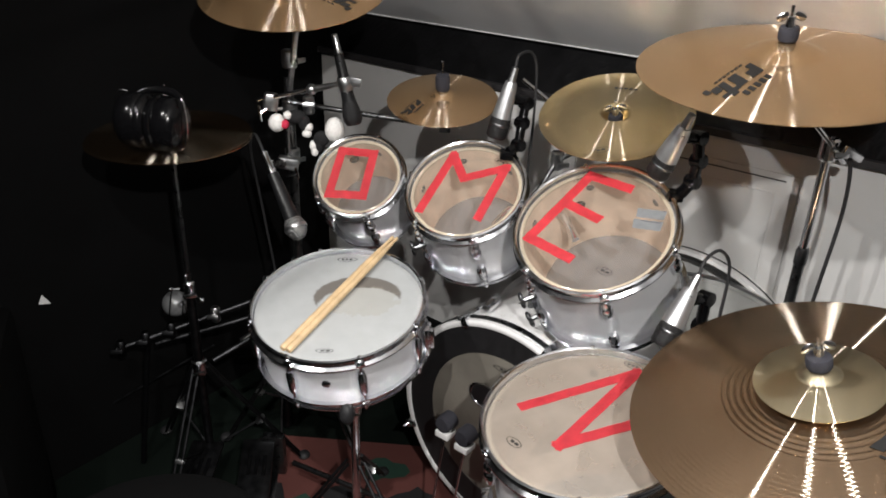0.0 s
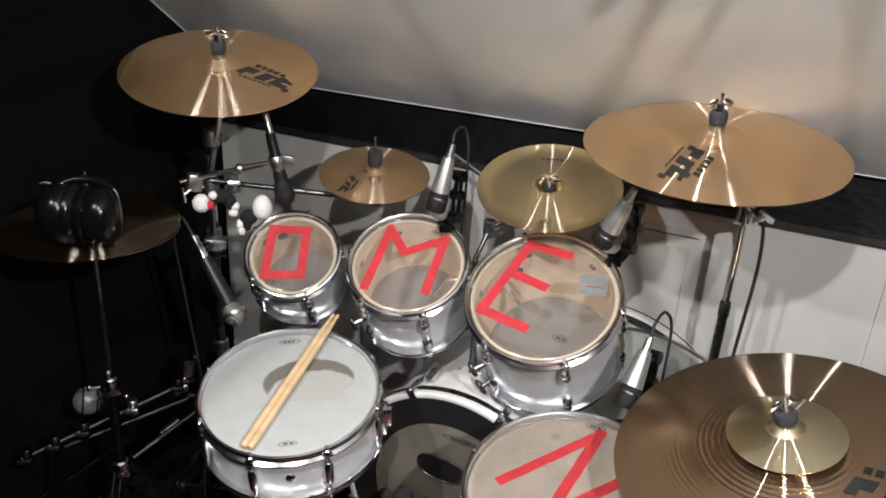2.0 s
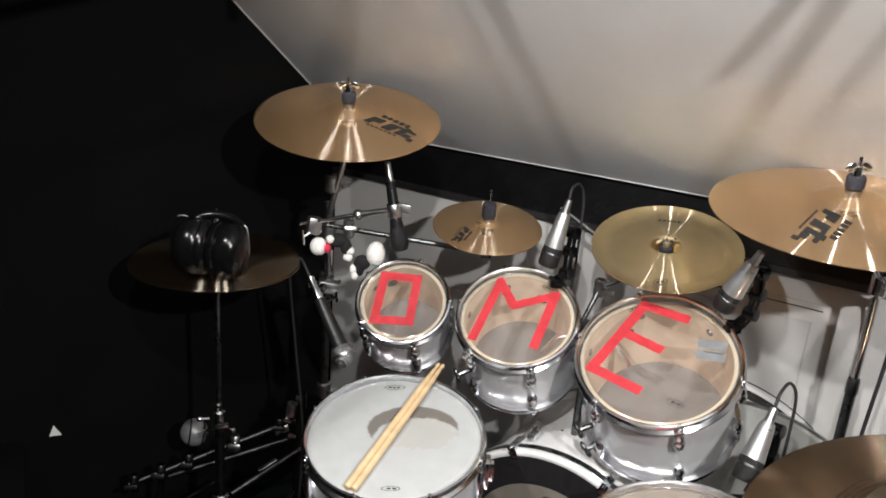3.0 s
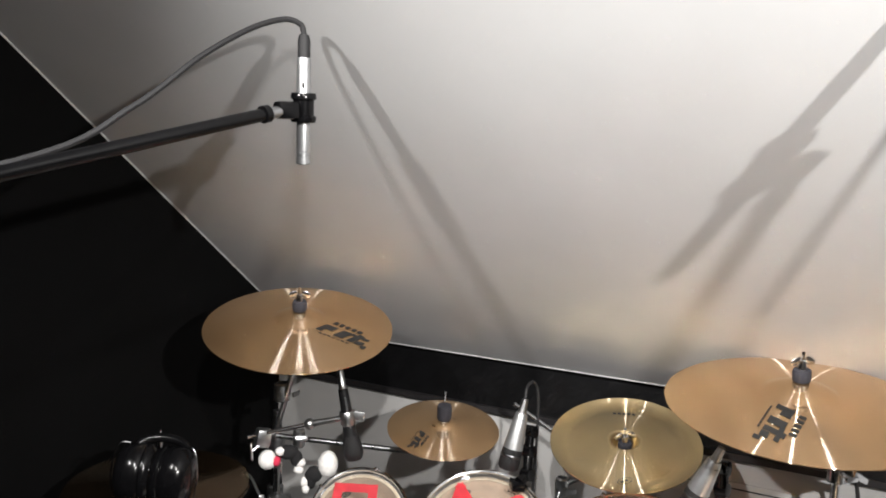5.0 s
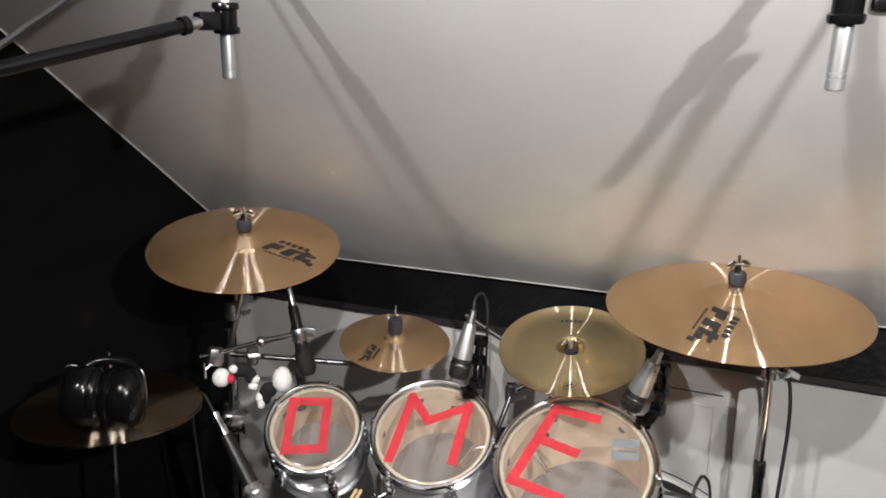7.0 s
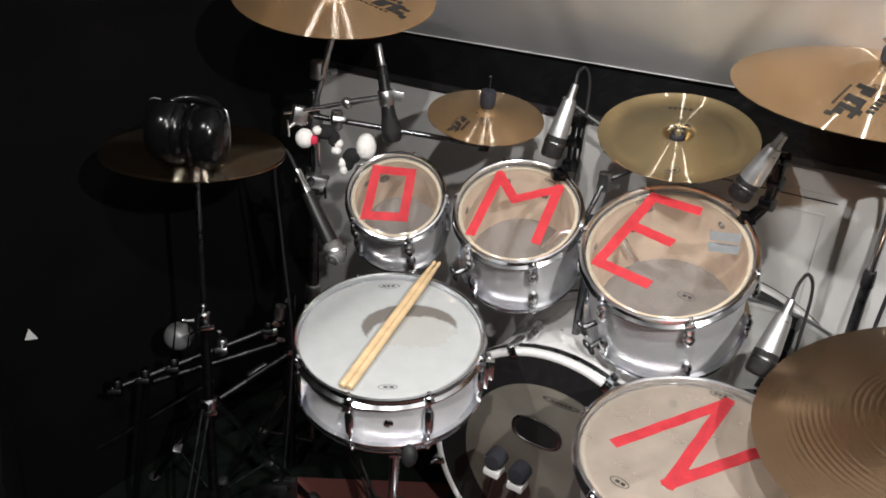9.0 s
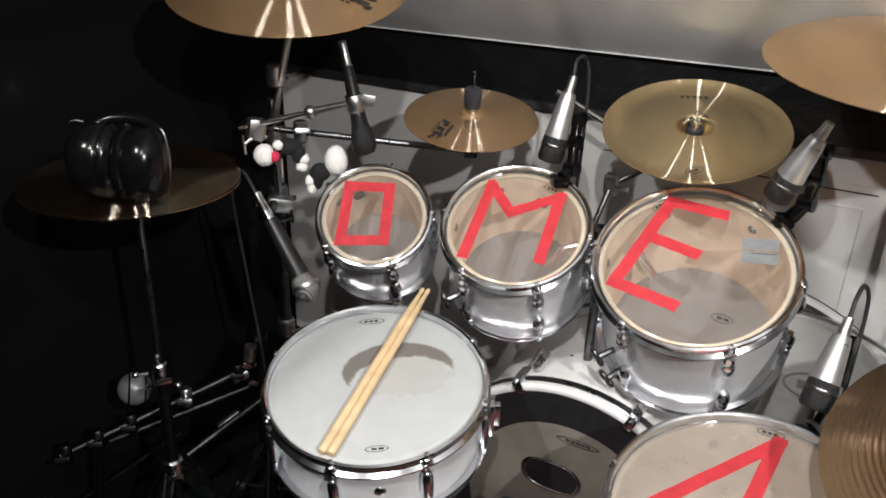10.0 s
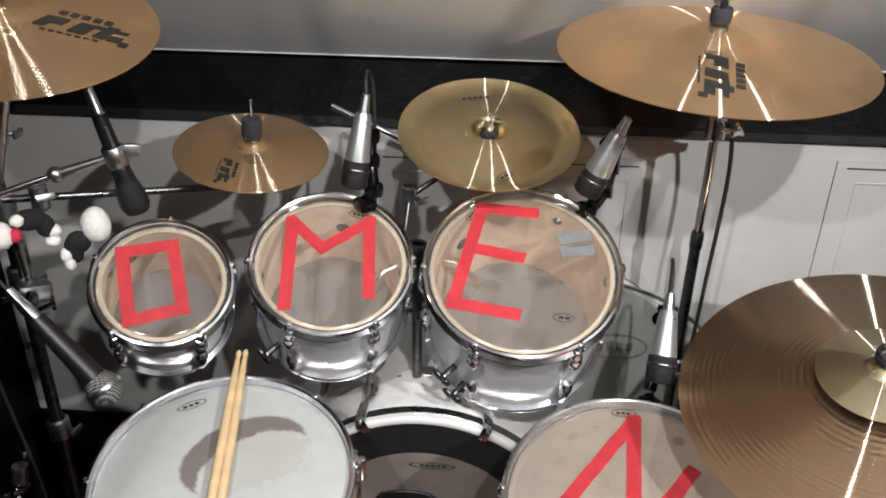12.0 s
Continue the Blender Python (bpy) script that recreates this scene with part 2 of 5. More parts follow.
BLACK_FUR = mat("black_plush", (0.005, 0.005, 0.006), 0.95, bump=1.0, bump_scale=400, grain=0.2)
RED_CLOTH = mat("red_cloth", (0.5, 0.02, 0.06), 0.9, grain=0.2)
WHITE_PAINT = mat("white_paint", (0.74, 0.74, 0.74), 0.4, grain=0.05)


# ---- mesh helpers ----
def link_mesh(name, bm, material, smooth=True):
    me = bpy.data.meshes.new(name)
    bmesh.ops.recalc_face_normals(bm, faces=bm.faces)
    bm.to_mesh(me)
    bm.free()
    for m in (material if isinstance(material, (list, tuple)) else [material]):
        me.materials.append(m)
    if smooth:
        me.polygons.foreach_set("use_smooth", [True] * len(me.polygons))
        me.set_sharp_from_angle(angle=radians(40))
    return me


def part(name, bm, material, parent, label="", m=None):
    ob = new(name, bm if isinstance(bm, bpy.types.Mesh) else link_mesh(name, bm, material))
    ob.parent = parent
    if m is not None:
        ob.matrix_basis = m
    if label:
        ob["label"] = label
    return ob


def thing(name, m, label, category, group=""):
    ob = new(name)
    ob.empty_display_size = 0.02
    ob.matrix_basis = m
    return tagged(ob, label, category, group)


def solid(name, bm, material, label, category, m=None, kind="", group=""):
    ob = new(name, link_mesh(name, bm, material))
    if m is not None:
        ob.matrix_basis = m
    return tagged(ob, label, category, group, kind)


def axis(c, n, ref=(1, 0, 0)):
    """A pose at c whose z is along n and whose x is as near to ref as can be."""
    z = Vector(n).normalized()
    x = Vector(ref)
    x = (x - z * x.dot(z)).normalized()
    y = z.cross(x)
    m = Matrix((x, y, z)).transposed().to_4x4()
    m.translation = Vector(c)
    return m


def lathe(profile, seg=64, bm=None, m=Matrix(), closed=False):
    """Turns (r, z) pairs round z."""
    bm = bm or bmesh.new()
    rings = []
    for r, z in profile:
        if r < 1e-6:
            rings.append([bm.verts.new(m @ Vector((0, 0, z)))])
        else:
            rings.append([bm.verts.new(m @ Vector((r * math.cos(2 * math.pi * i / seg), r * math.sin(2 * math.pi * i / seg), z))) for i in range(seg)])
    pairs = list(zip(rings, rings[1:])) + ([(rings[-1], rings[0])] if closed else [])
    for a, b in pairs:
        for i in range(seg):
            j = (i + 1) % seg
            f = [a[i % len(a)], a[j % len(a)], b[j % len(b)], b[i % len(b)]]
            f = list(dict.fromkeys(f))
            if len(f) > 2:
                bm.faces.new(f)
    return bm


def smooth_line(points, steps=8):
    pts = [Vector(p) for p in points]
    if len(pts) < 3:
        return pts
    pts = [2 * pts[0] - pts[1]] + pts + [2 * pts[-1] - pts[-2]]
    out = []
    for a, b, c, d in zip(pts, pts[1:], pts[2:], pts[3:]):
        for k in range(steps):
            t = k / steps
            out.append(0.5 * (2 * b + (c - a) * t + (2 * a - 5 * b + 4 * c - d) * t * t + (3 * b - a - 3 * c + d) * t ** 3))
    return out + [pts[-2]]


def tube(points, radius, seg=10, bm=None, curve=False, caps=True):
    """A round bar along the points; radius may be a list."""
    bm = bm or bmesh.new()
    pts = smooth_line(points) if curve else [Vector(p) for p in points]
    rad = radius if isinstance(radius, (list, tuple)) else [radius] * len(pts)
    up = None
    rings = []
    for i, p in enumerate(pts):
        d = (pts[min(i + 1, len(pts) - 1)] - pts[max(i - 1, 0)]).normalized()
        if up is None:
            up = d.orthogonal().normalized()
        up = (up - d * up.dot(d)).normalized()
        side = d.cross(up)
        rings.append([bm.verts.new(p + rad[i] * (math.cos(2 * math.pi * k / seg) * up + math.sin(2 * math.pi * k / seg) * side)) for k in range(seg)])
    for a, b in zip(rings, rings[1:]):
        for k in range(seg):
            bm.faces.new((a[k], a[(k + 1) % seg], b[(k + 1) % seg], b[k]))
    if caps:
        bm.faces.new(rings[0][::-1])
        bm.faces.new(rings[-1])
    return bm


def box(sx, sy, sz, bevel=0.0, m=Matrix(), bm=None):
    out = bm or bmesh.new()
    b = bmesh.new()
    bmesh.ops.create_cube(b, size=1.0, matrix=Matrix.Diagonal((sx, sy, sz, 1)))
    if bevel:
        bmesh.ops.bevel(b, geom=b.edges[:], offset=bevel, segments=2, affect="EDGES", profile=0.6)
    bmesh.ops.transform(b, matrix=m, verts=b.verts)
    me = bpy.data.meshes.new("tmp")
    b.to_mesh(me)
    b.free()
    out.from_mesh(me)
    bpy.data.meshes.remove(me)
    return out


def ball(r, m=Matrix(), bm=None, scale=(1, 1, 1), seg=20):
    bm = bm or bmesh.new()
    bmesh.ops.create_uvsphere(bm, u_segments=seg, v_segments=seg // 2, radius=r, matrix=m @ Matrix.Diagonal((*scale, 1)))
    return bm


def slab(corners, thick, bm=None):
    """A plate from four corners, thickened along its normal."""
    bm = bm or bmesh.new()
    c = [Vector(p) for p in corners]
    n = (c[1] - c[0]).cross(c[2] - c[0]).normalized() * thick
    a, b = [bm.verts.new(p) for p in c], [bm.verts.new(p + n) for p in c]
    k = len(c)
    bm.faces.new(a[::-1])
    bm.faces.new(b)
    for i in range(k):
        bm.faces.new((a[i], a[(i + 1) % k], b[(i + 1) % k], b[i]))
    return bm


# ---- the room: a knee wall under a sloping ceiling, a black side wall ----
WALL_DIR = Vector((1, -0.74, 0)).normalized()          # along the knee wall, to the right
WALL_IN = Vector((0.74, 1, 0)).normalized()            # out through the knee wall
CORNER = Vector((-0.405, 2.36, 0))
SLOPE = math.tan(radians(36.4))


def place(along, out, z):
    return CORNER + WALL_DIR * along + WALL_IN * out + Vector((0, 0, z))


LEDGE, EDGE_Z, EDGE_OUT = 1.016, 1.138, 0.08
RIGHT, BACK = 3.6, -3.6
bm = slab([place(-3.2, 0.3, 0), place(RIGHT, 0.3, 0), place(RIGHT, BACK, 0), place(-3.2, BACK, 0)], 0.05)
solid("floor", bm, FLOOR, "dark green carpet floor under the drum kit", "floor", kind="structure")
bm = slab([place(-0.1, 0, 0), place(RIGHT, 0, 0), place(RIGHT, 0, LEDGE), place(-0.1, 0, LEDGE)], -0.08)
knee = solid("wall_north", bm, KNEE, "white painted knee wall with panelled cupboard doors", "wall", kind="structure")
bm = slab([place(-0.1, EDGE_OUT + 0.02, LEDGE - 0.1), place(RIGHT, EDGE_OUT + 0.02, LEDGE - 0.1), place(RIGHT, EDGE_OUT + 0.02, 1.3), place(-0.1, EDGE_OUT + 0.02, 1.3)], -0.06)
solid("wall_behind_ledge", bm, BLACKWALL, "black painted strip behind the ledge", "wall", kind="structure")
bm = slab([place(-0.02, -0.004, LEDGE + 0.004), place(RIGHT, -0.004, LEDGE + 0.004), place(RIGHT, EDGE_OUT, EDGE_Z - 0.012), place(-0.02, EDGE_OUT, EDGE_Z - 0.012)], -0.02)
solid("trim_sloped_board", bm, BLACKGLOSS, "black glossy board sloping up to the ceiling", "trim", kind="structure")
bm = slab([place(-0.02, -0.018, LEDGE - 0.004), place(RIGHT, -0.018, LEDGE - 0.004), place(RIGHT, -0.018, LEDGE + 0.012), place(-0.02, -0.018, LEDGE + 0.012)], -0.014)
solid("trim_ledge_edge", bm, DARKTRIM, "dark narrow trim along the top of the white wall", "trim", kind="structure")
bm = slab([place(-0.2, EDGE_OUT, EDGE_Z), place(RIGHT, EDGE_OUT, EDGE_Z), place(RIGHT, EDGE_OUT - 1.85, EDGE_Z + 1.85 * SLOPE), place(-0.2, EDGE_OUT - 1.85, EDGE_Z + 1.85 * SLOPE)], -0.1)
solid("ceiling", bm, CEIL, "grey-white sloping attic ceiling", "ceiling", kind="structure")
Z_TOP = EDGE_Z + 1.85 * SLOPE
bm = slab([place(-3.2, EDGE_OUT - 1.84, Z_TOP), place(RIGHT, EDGE_OUT - 1.84, Z_TOP), place(RIGHT, BACK, Z_TOP), place(-3.2, BACK, Z_TOP)], -0.1)
solid("ceiling_flat", bm, CEIL, "white flat attic ceiling", "ceiling", kind="structure")
SKEW, SIDE = -0.033, 0.02                               # the black wall stands a little askew
bm = slab([place(SIDE, 0.3, 0), place(SIDE + SKEW * BACK, BACK, 0), place(SIDE + SKEW * BACK, BACK, Z_TOP), place(SIDE + SKEW * -1.7, -1.7, Z_TOP), place(SIDE, EDGE_OUT, EDGE_Z + 0.02), place(SIDE, 0.3, EDGE_Z)], 0.08)
solid("wall_west", bm, BLACKWALL, "black painted side wall of the attic room", "wall", kind="structure")
bm = slab([place(RIGHT, 0.3, 0), place(RIGHT, BACK, 0), place(RIGHT, BACK, Z_TOP), place(RIGHT, -1.7, Z_TOP), place(RIGHT, EDGE_OUT, EDGE_Z)], 0.08)
solid("wall_east", bm, KNEE, "white painted end wall", "wall", kind="structure")
bm = slab([place(-3.2, BACK, 0), place(RIGHT, BACK, 0), place(RIGHT, BACK, Z_TOP), place(-3.2, BACK, Z_TOP)], -0.08)
solid("wall_south", bm, KNEE, "plain wall behind the drummer", "wall", kind="structure")

bm = slab([place(0.0, -0.016, 0.0), place(RIGHT, -0.016, 0.0), place(RIGHT, -0.016, 0.225), place(0.0, -0.016, 0.225)], -0.012)
solid("baseboard", bm, BLACKWALL, "black board along the foot of the white wall", "baseboard", kind="structure")

# white paint edge along the ceiling's foot and gable
bm = tube([place(0.01, EDGE_OUT - 0.002, EDGE_Z - 0.002), place(RIGHT, EDGE_OUT - 0.002, EDGE_Z - 0.002)], 0.0018, 6)
solid("trim_ceiling_foot", bm, WHITE_EDGE, "thin white paint edge along the foot of the ceiling", "trim", kind="structure")
pts = []
for i in range(60):
    f = i / 59
    pts.append(place(SIDE + SKEW * (EDGE_OUT - 1.85 * f) + 0.0025 + 0.002 * noise.noise(Vector((i * 0.7, 0, 0))), EDGE_OUT - 1.85 * f, EDGE_Z - 0.003 + 1.85 * f * SLOPE))
solid("trim_gable", tube(pts, 0.0020, 6), WHITE_EDGE, "uneven white paint edge between black wall and ceiling", "trim", kind="structure")


def cupboard_door(a, b, z0, z1, label):
    """A panelled door in the knee wall: flat frame, sunk panel, small bead, dark gap above."""
    ob = thing("cupboard_door", Matrix(), label, "door", "cupboard doors")
    ob["kind"] = "structure"
    e, t = 0.003, 0.045
    for x0, x1, y0, y1, d in ((a, a + t, z0, z1, 0.005), (b - t, b, z0, z1, 0.005), (a + t, b - t, z0, z0 + t, 0.005), (a + t, b - t, z1 - t, z1, 0.005), (a + t, b - t, z0 + t, z1 - t, e)):
        part("panel" if d == e else "rail", slab([place(x0, -d, y0), place(x1, -d, y0), place(x1, -d, y1), place(x0, -d, y1)], -d + 0.001), KNEE, ob)
    for p, q in (((a + t, z0 + t), (b - t, z0 + t)), ((b - t, z0 + t), (b - t, z1 - t)), ((b - t, z1 - t), (a + t, z1 - t)), ((a + t, z1 - t), (a + t, z0 + t))):
        part("bead", tube([place(p[0], -0.0042, p[1]), place(q[0], -0.0042, q[1])], 0.0022, 8), KNEE, ob)
    part("gap", slab([place(a + 0.02, -0.0056, z1 - t * 0.35), place(b - t * 0.6, -0.0056, z1 - t * 0.35), place(b - t * 0.6, -0.0056, z1 - t * 0.35 + 0.003), place(a + 0.02, -0.0056, z1 - t * 0.35 + 0.003)], 0.0005), DARKTRIM, ob, "dark gap above the door")


cupboard_door(0.92, 1.50, 0.12, 0.958, "white panelled cupboard door in the knee wall")
cupboard_door(1.865, 2.45, 0.12, 0.972, "white panelled cupboard door beside the crash stand")
# ---- drums ----
def lug_mesh():
    bm = lathe([(0, -0.031), (0.006, -0.030), (0.0105, -0.024), (0.0120, -0.010), (0.0110, -0.002), (0.0085, 0.001), (0.0100, 0.006), (0.0098, 0.014), (0.006, 0.021), (0, 0.022)], 14)
    box(0.014, 0.016, 0.020, 0.003, pose(-0.010, 0, -0.014), bm)
    return link_mesh("lug", bm, CHROME)


def rod_mesh():
    bm = tube([(0, 0, -0.006), (0, 0, 0.036)], 0.0036, 8)
    lathe([(0, 0.050), (0.0042, 0.049), (0.0046, 0.042), (0.0075, 0.040), (0.0080, 0.034), (0, 0.034)], 10, bm)
    box(0.022, 0.019, 0.006, 0.002, pose(-0.004, 0, 0.029), bm)
    return link_mesh("tension_rod", bm, CHROME)


LUG, ROD = lug_mesh(), rod_mesh()
SCREW = link_mesh("screw", lathe([(0, 0.0035), (0.0045, 0.003), (0.0055, 0.001), (0.0085, 0.0008), (0.0088, 0), (0, 0)], 12), DARK_CHROME)


def hoop_bm(r, z, up=1):
    """A triple-flanged chrome hoop whose rim is at z."""
    p = [(r - 0.009, z - 0.016 * up), (r - 0.007, z - 0.002 * up), (r - 0.004, z + 0.000 * up), (r, z - 0.001 * up), (r + 0.001, z - 0.004 * up), (r - 0.003, z - 0.005 * up),
         (r - 0.003, z - 0.017 * up), (r + 0.004, z - 0.021 * up), (r + 0.004, z - 0.024 * up), (r - 0.006, z - 0.023 * up)]
    return lathe(p, 96, closed=True)


def drum(name, c, n, ref, r, depth, lugs, phase, label, batter, collar=True, group="toms", category="drum"):
    """Its pose's z is the head's normal and its origin the middle of the upper rim; r is the rim's radius."""
    th = thing(name, axis(c, n, ref), label, category, group)
    rs = r - 0.011
    part("shell", lathe([(rs, -0.013), (rs, -depth + 0.010), (rs - 0.007, -depth + 0.008), (rs - 0.007, -0.020)], 96, closed=True), [SHELL], th)
    part("lining", lathe([(rs - 0.0075, -0.0185), (rs - 0.0075, -depth + 0.009)], 96), WOOD, th, "pale wooden inside of the shell")
    part("rim", hoop_bm(r, 0.0), CHROME, th, "chrome hoop")
    part("lower_rim", hoop_bm(r, -depth, -1), CHROME, th, "chrome hoop")
    hz = -0.010
    part("batter_head", lathe([(0, hz + 0.0012), (rs - 0.012, hz + 0.0012), (rs - 0.004, hz), (rs + 0.002, hz - 0.004)], 96), batter, th)
    if collar:
        part("collar", lathe([(rs - 0.0080, hz - 0.004), (rs - 0.0055, hz - 0.0022), (rs - 0.0012, hz - 0.0026), (rs - 0.0012, hz - 0.008), (rs - 0.0080, hz - 0.008)], 96, closed=True), CREAM, th, "cream bearing edge under the head")
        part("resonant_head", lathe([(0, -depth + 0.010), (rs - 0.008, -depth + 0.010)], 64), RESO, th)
    for k in range(lugs):
        a = 360 * k / lugs + phase
        base = pose(0, 0, 0, 0, 0, a) @ pose(r - 0.001, 0, 0)
        if depth > 0.16:
            part("lug", LUG, None, th, m=base @ pose(0, 0, -0.052))
            part("tension_rod", ROD, None, th, m=base @ pose(0, 0, -0.046))
            part("screw", SCREW, None, th, m=pose(0, 0, 0, 0, 0, a) @ pose(rs - 0.008, 0, -0.052, 0, -90, 0))
            part("lug", LUG, None, th, m=base @ pose(0, 0, -depth + 0.052, 180))
            part("tension_rod", ROD, None, th, m=base @ pose(0, 0, -depth + 0.046, 180))
        else:
            bm = lathe([(0, -0.032), (0.007, -0.030), (0.010, -0.020), (0.010, 0.020), (0.007, 0.030), (0, 0.032)], 12)
            box(0.010, 0.012, 0.03, 0.002, pose(-0.01, 0, 0), bm)
            part("lug", bm, CHROME, th, m=base @ pose(0, 0, -depth / 2))
            part("tension_rod", ROD, None, th, m=base @ pose(0, 0, -0.046))
            part("tension_rod", ROD, None, th, m=base @ pose(0, 0, -depth + 0.046, 180))
    return th


def strip(th, points, width, z, material=None, name="tape", label="red adhesive tape strip"):
    """Flat tape laid on a head, stroke by stroke, with slightly torn ends."""
    material = material or RED
    for k, (a, b) in enumerate(zip(points, points[1:])):
        a, b = Vector((*a, 0)), Vector((*b, 0))
        d = (b - a).normalized()
        s = Vector((-d.y, d.x, 0)) * width / 2
        a, b = a - d * width * 0.42, b + d * width * 0.42
        zz = Vector((0, 0, z + 0.0004 * k))
        bm = bmesh.new()
        n = 10
        low, high = [], []
        for i in range(n + 1):
            p = a.lerp(b, i / n)
            wob = 0.0006 * math.sin(i * 2.1 + k)
            end = d * (0.002 * (1 if i == n else -1 if i == 0 else 0))
            low.append(bm.verts.new(p - s + Vector((0, wob, 0)) + zz))
            high.append(bm.verts.new(p + s + end + Vector((0, wob, 0)) + zz))
        for i in range(n):
            bm.faces.new((low[i], low[i + 1], high[i + 1], high[i]))
        bmesh.ops.solidify(bm, geom=bm.faces[:], thickness=0.0003)
        part(name, bm, material, th, label)


def badge(th, x, y, z, w, h, turn=0, material=None, bars=3):
    """An oval maker's mark with plain bars in it."""
    mt = material or INK
    m = pose(x, y, z, 0, 0, turn)
    bm = bmesh.new()
    k = 28
    o = [bm.verts.new(m @ Vector((w / 2 * math.cos(2 * math.pi * i / k), h / 2 * math.sin(2 * math.pi * i / k), 0))) for i in range(k)]
    q = [bm.verts.new(m @ Vector((w / 2 * 0.92 * math.cos(2 * math.pi * i / k), h / 2 * 0.84 * math.sin(2 * math.pi * i / k), 0))) for i in range(k)]
    for i in range(k):
        bm.faces.new((o[i], o[(i + 1) % k], q[(i + 1) % k], q[i]))
    for i in range(bars):
        x0 = w * (-0.3 + 0.6 * i / bars)
        bw = w * 0.6 / bars * 0.72
        bm.faces.new([bm.verts.new(m @ Vector(p)) for p in ((x0, -h * 0.16, 0), (x0 + bw, -h * 0.16, 0), (x0 + bw, h * 0.16, 0), (x0, h * 0.16, 0))])
    return part("print", bm, mt, th, "black printed oval mark")
HZ = -0.0085
snare = drum("snare_drum", (-0.166, 1.32, 0.695), (-0.058, -0.205, 1), (1, 0, 0), 0.1870, 0.140, 8, 22, "white snare drum with a worn coated head and chrome hoops", [SNARE_HEAD], collar=False, group="drum kit")
badge(snare, -0.003, 0.148, HZ + 0.0004, 0.046, 0.015)
badge(snare, -0.004, -0.146, HZ + 0.0004, 0.036, 0.012, 180, bars=2)
vent = lathe([(0, 0.004), (0.004, 0.004), (0.009, 0.002), (0.010, 0), (0, 0)], 16)
part("vent", vent, CHROME, snare, "round chrome air vent", m=pose(0, 0, 0, 0, 0, -91) @ pose(0.1765, 0, -0.07, 0, 90, 0))
bm = box(0.016, 0.03, 0.075, 0.004)
box(0.01, 0.012, 0.05, 0.003, pose(0.012, 0, 0.005), bm)
part("strainer", bm, CHROME, snare, "chrome snare throw-off", m=pose(0, 0, 0, 0, 0, -12) @ pose(0.192, 0, -0.075))

tom_o = drum("tom_drum", (-0.161, 1.59, 0.88), (-0.153, -0.87, 1), (1, 0, 0), 0.1105, 0.185, 5, -75, "small silver tom with a red tape letter on clear head", FILM)
strip(tom_o, [(-0.0453, 0.068), (0.0322, 0.058), (0.0165, -0.054), (-0.0648, -0.0482), (-0.0453, 0.068)], 0.0205, HZ + 0.0007)
tom_m = drum("tom_drum", (0.091, 1.494, 0.896), (-0.247, -0.618, 1), (1, 0, 0), 0.1367, 0.205, 6, -82, "medium silver tom with a red tape letter on clear head", FILM)
strip(tom_m, [(-0.0996, -0.0457), (-0.0309, 0.099), (-0.0051, 0.0295), (0.0899, 0.0478), (0.0321, -0.0796)], 0.0205, HZ + 0.0007)
badge(tom_m, 0.079, 0.068, HZ + 0.0004, 0.036, 0.014, -38)
tom_e = drum("tom_drum", (0.35, 1.312, 0.896), (-0.346, -0.516, 1), (1, 0, 0), 0.1640, 0.235, 6, -88, "large silver tom with red tape letter and grey tape patch", FILM)
strip(tom_e, [(0.0744, 0.088), (0.002, 0.139), (-0.132, -0.003), (-0.055, -0.067)], 0.0215, HZ + 0.0007)
strip(tom_e, [(-0.0521, 0.0727), (0.0061, 0.0205)], 0.0215, HZ + 0.0022)
badge(tom_e, -0.018, 0.137, HZ + 0.0004, 0.036, 0.013, 25)
badge(tom_e, 0.0106, -0.1085, HZ + 0.0004, 0.034, 0.016, 145, bars=2)
for a, b in ((0.013, 0), (-0.0125, 0.004)):
    strip(tom_e, [(0.089 + a * 0.4, 0.006 + a), (0.122 + a * 0.4, -0.006 + a)], 0.0225, HZ + 0.0006, GAFFER, "tape", "grey adhesive tape patch")
strip(tom_e, [(0.092, -0.001), (0.124, -0.013)], 0.0016, HZ + 0.0016, TAPE_LINE, "seam", "dark seam between the grey tape strips")
tom_n = drum("floor_tom", (0.32, 0.995, 0.677), (-0.179, -0.095, 1), (1, 0, 0), 0.1870, 0.34, 6, -160, "silver floor tom with red tape letter on milky head", MILKY_FILM)
strip(tom_n, [(-0.1069, 0.0414), (0.1019, 0.1041), (-0.0527, -0.0593), (0.0997, -0.0181)], 0.0215, HZ + 0.0007)
badge(tom_n, 0.10, 0.125, HZ + 0.0004, 0.040, 0.016, -40)
badge(tom_n, -0.128, -0.045, HZ + 0.0004, 0.034, 0.017, 130, bars=2)
for k in range(3):
    a = radians(70 + 120 * k)
    foot = tom_n.matrix_basis.inverted() @ Vector((0.32 + 0.235 * math.cos(a), 0.995 + 0.235 * math.sin(a), 0.006))
    up = Vector((0.2 * math.cos(a), 0.2 * math.sin(a), -0.17))
    leg = part("leg", tube([up, up + Vector((0, 0, -0.12)), foot], 0.0055, 8), CHROME, tom_n)
    part("bracket", box(0.02, 0.03, 0.05, 0.005, Matrix.Translation(up * 0.97)), CHROME, tom_n)
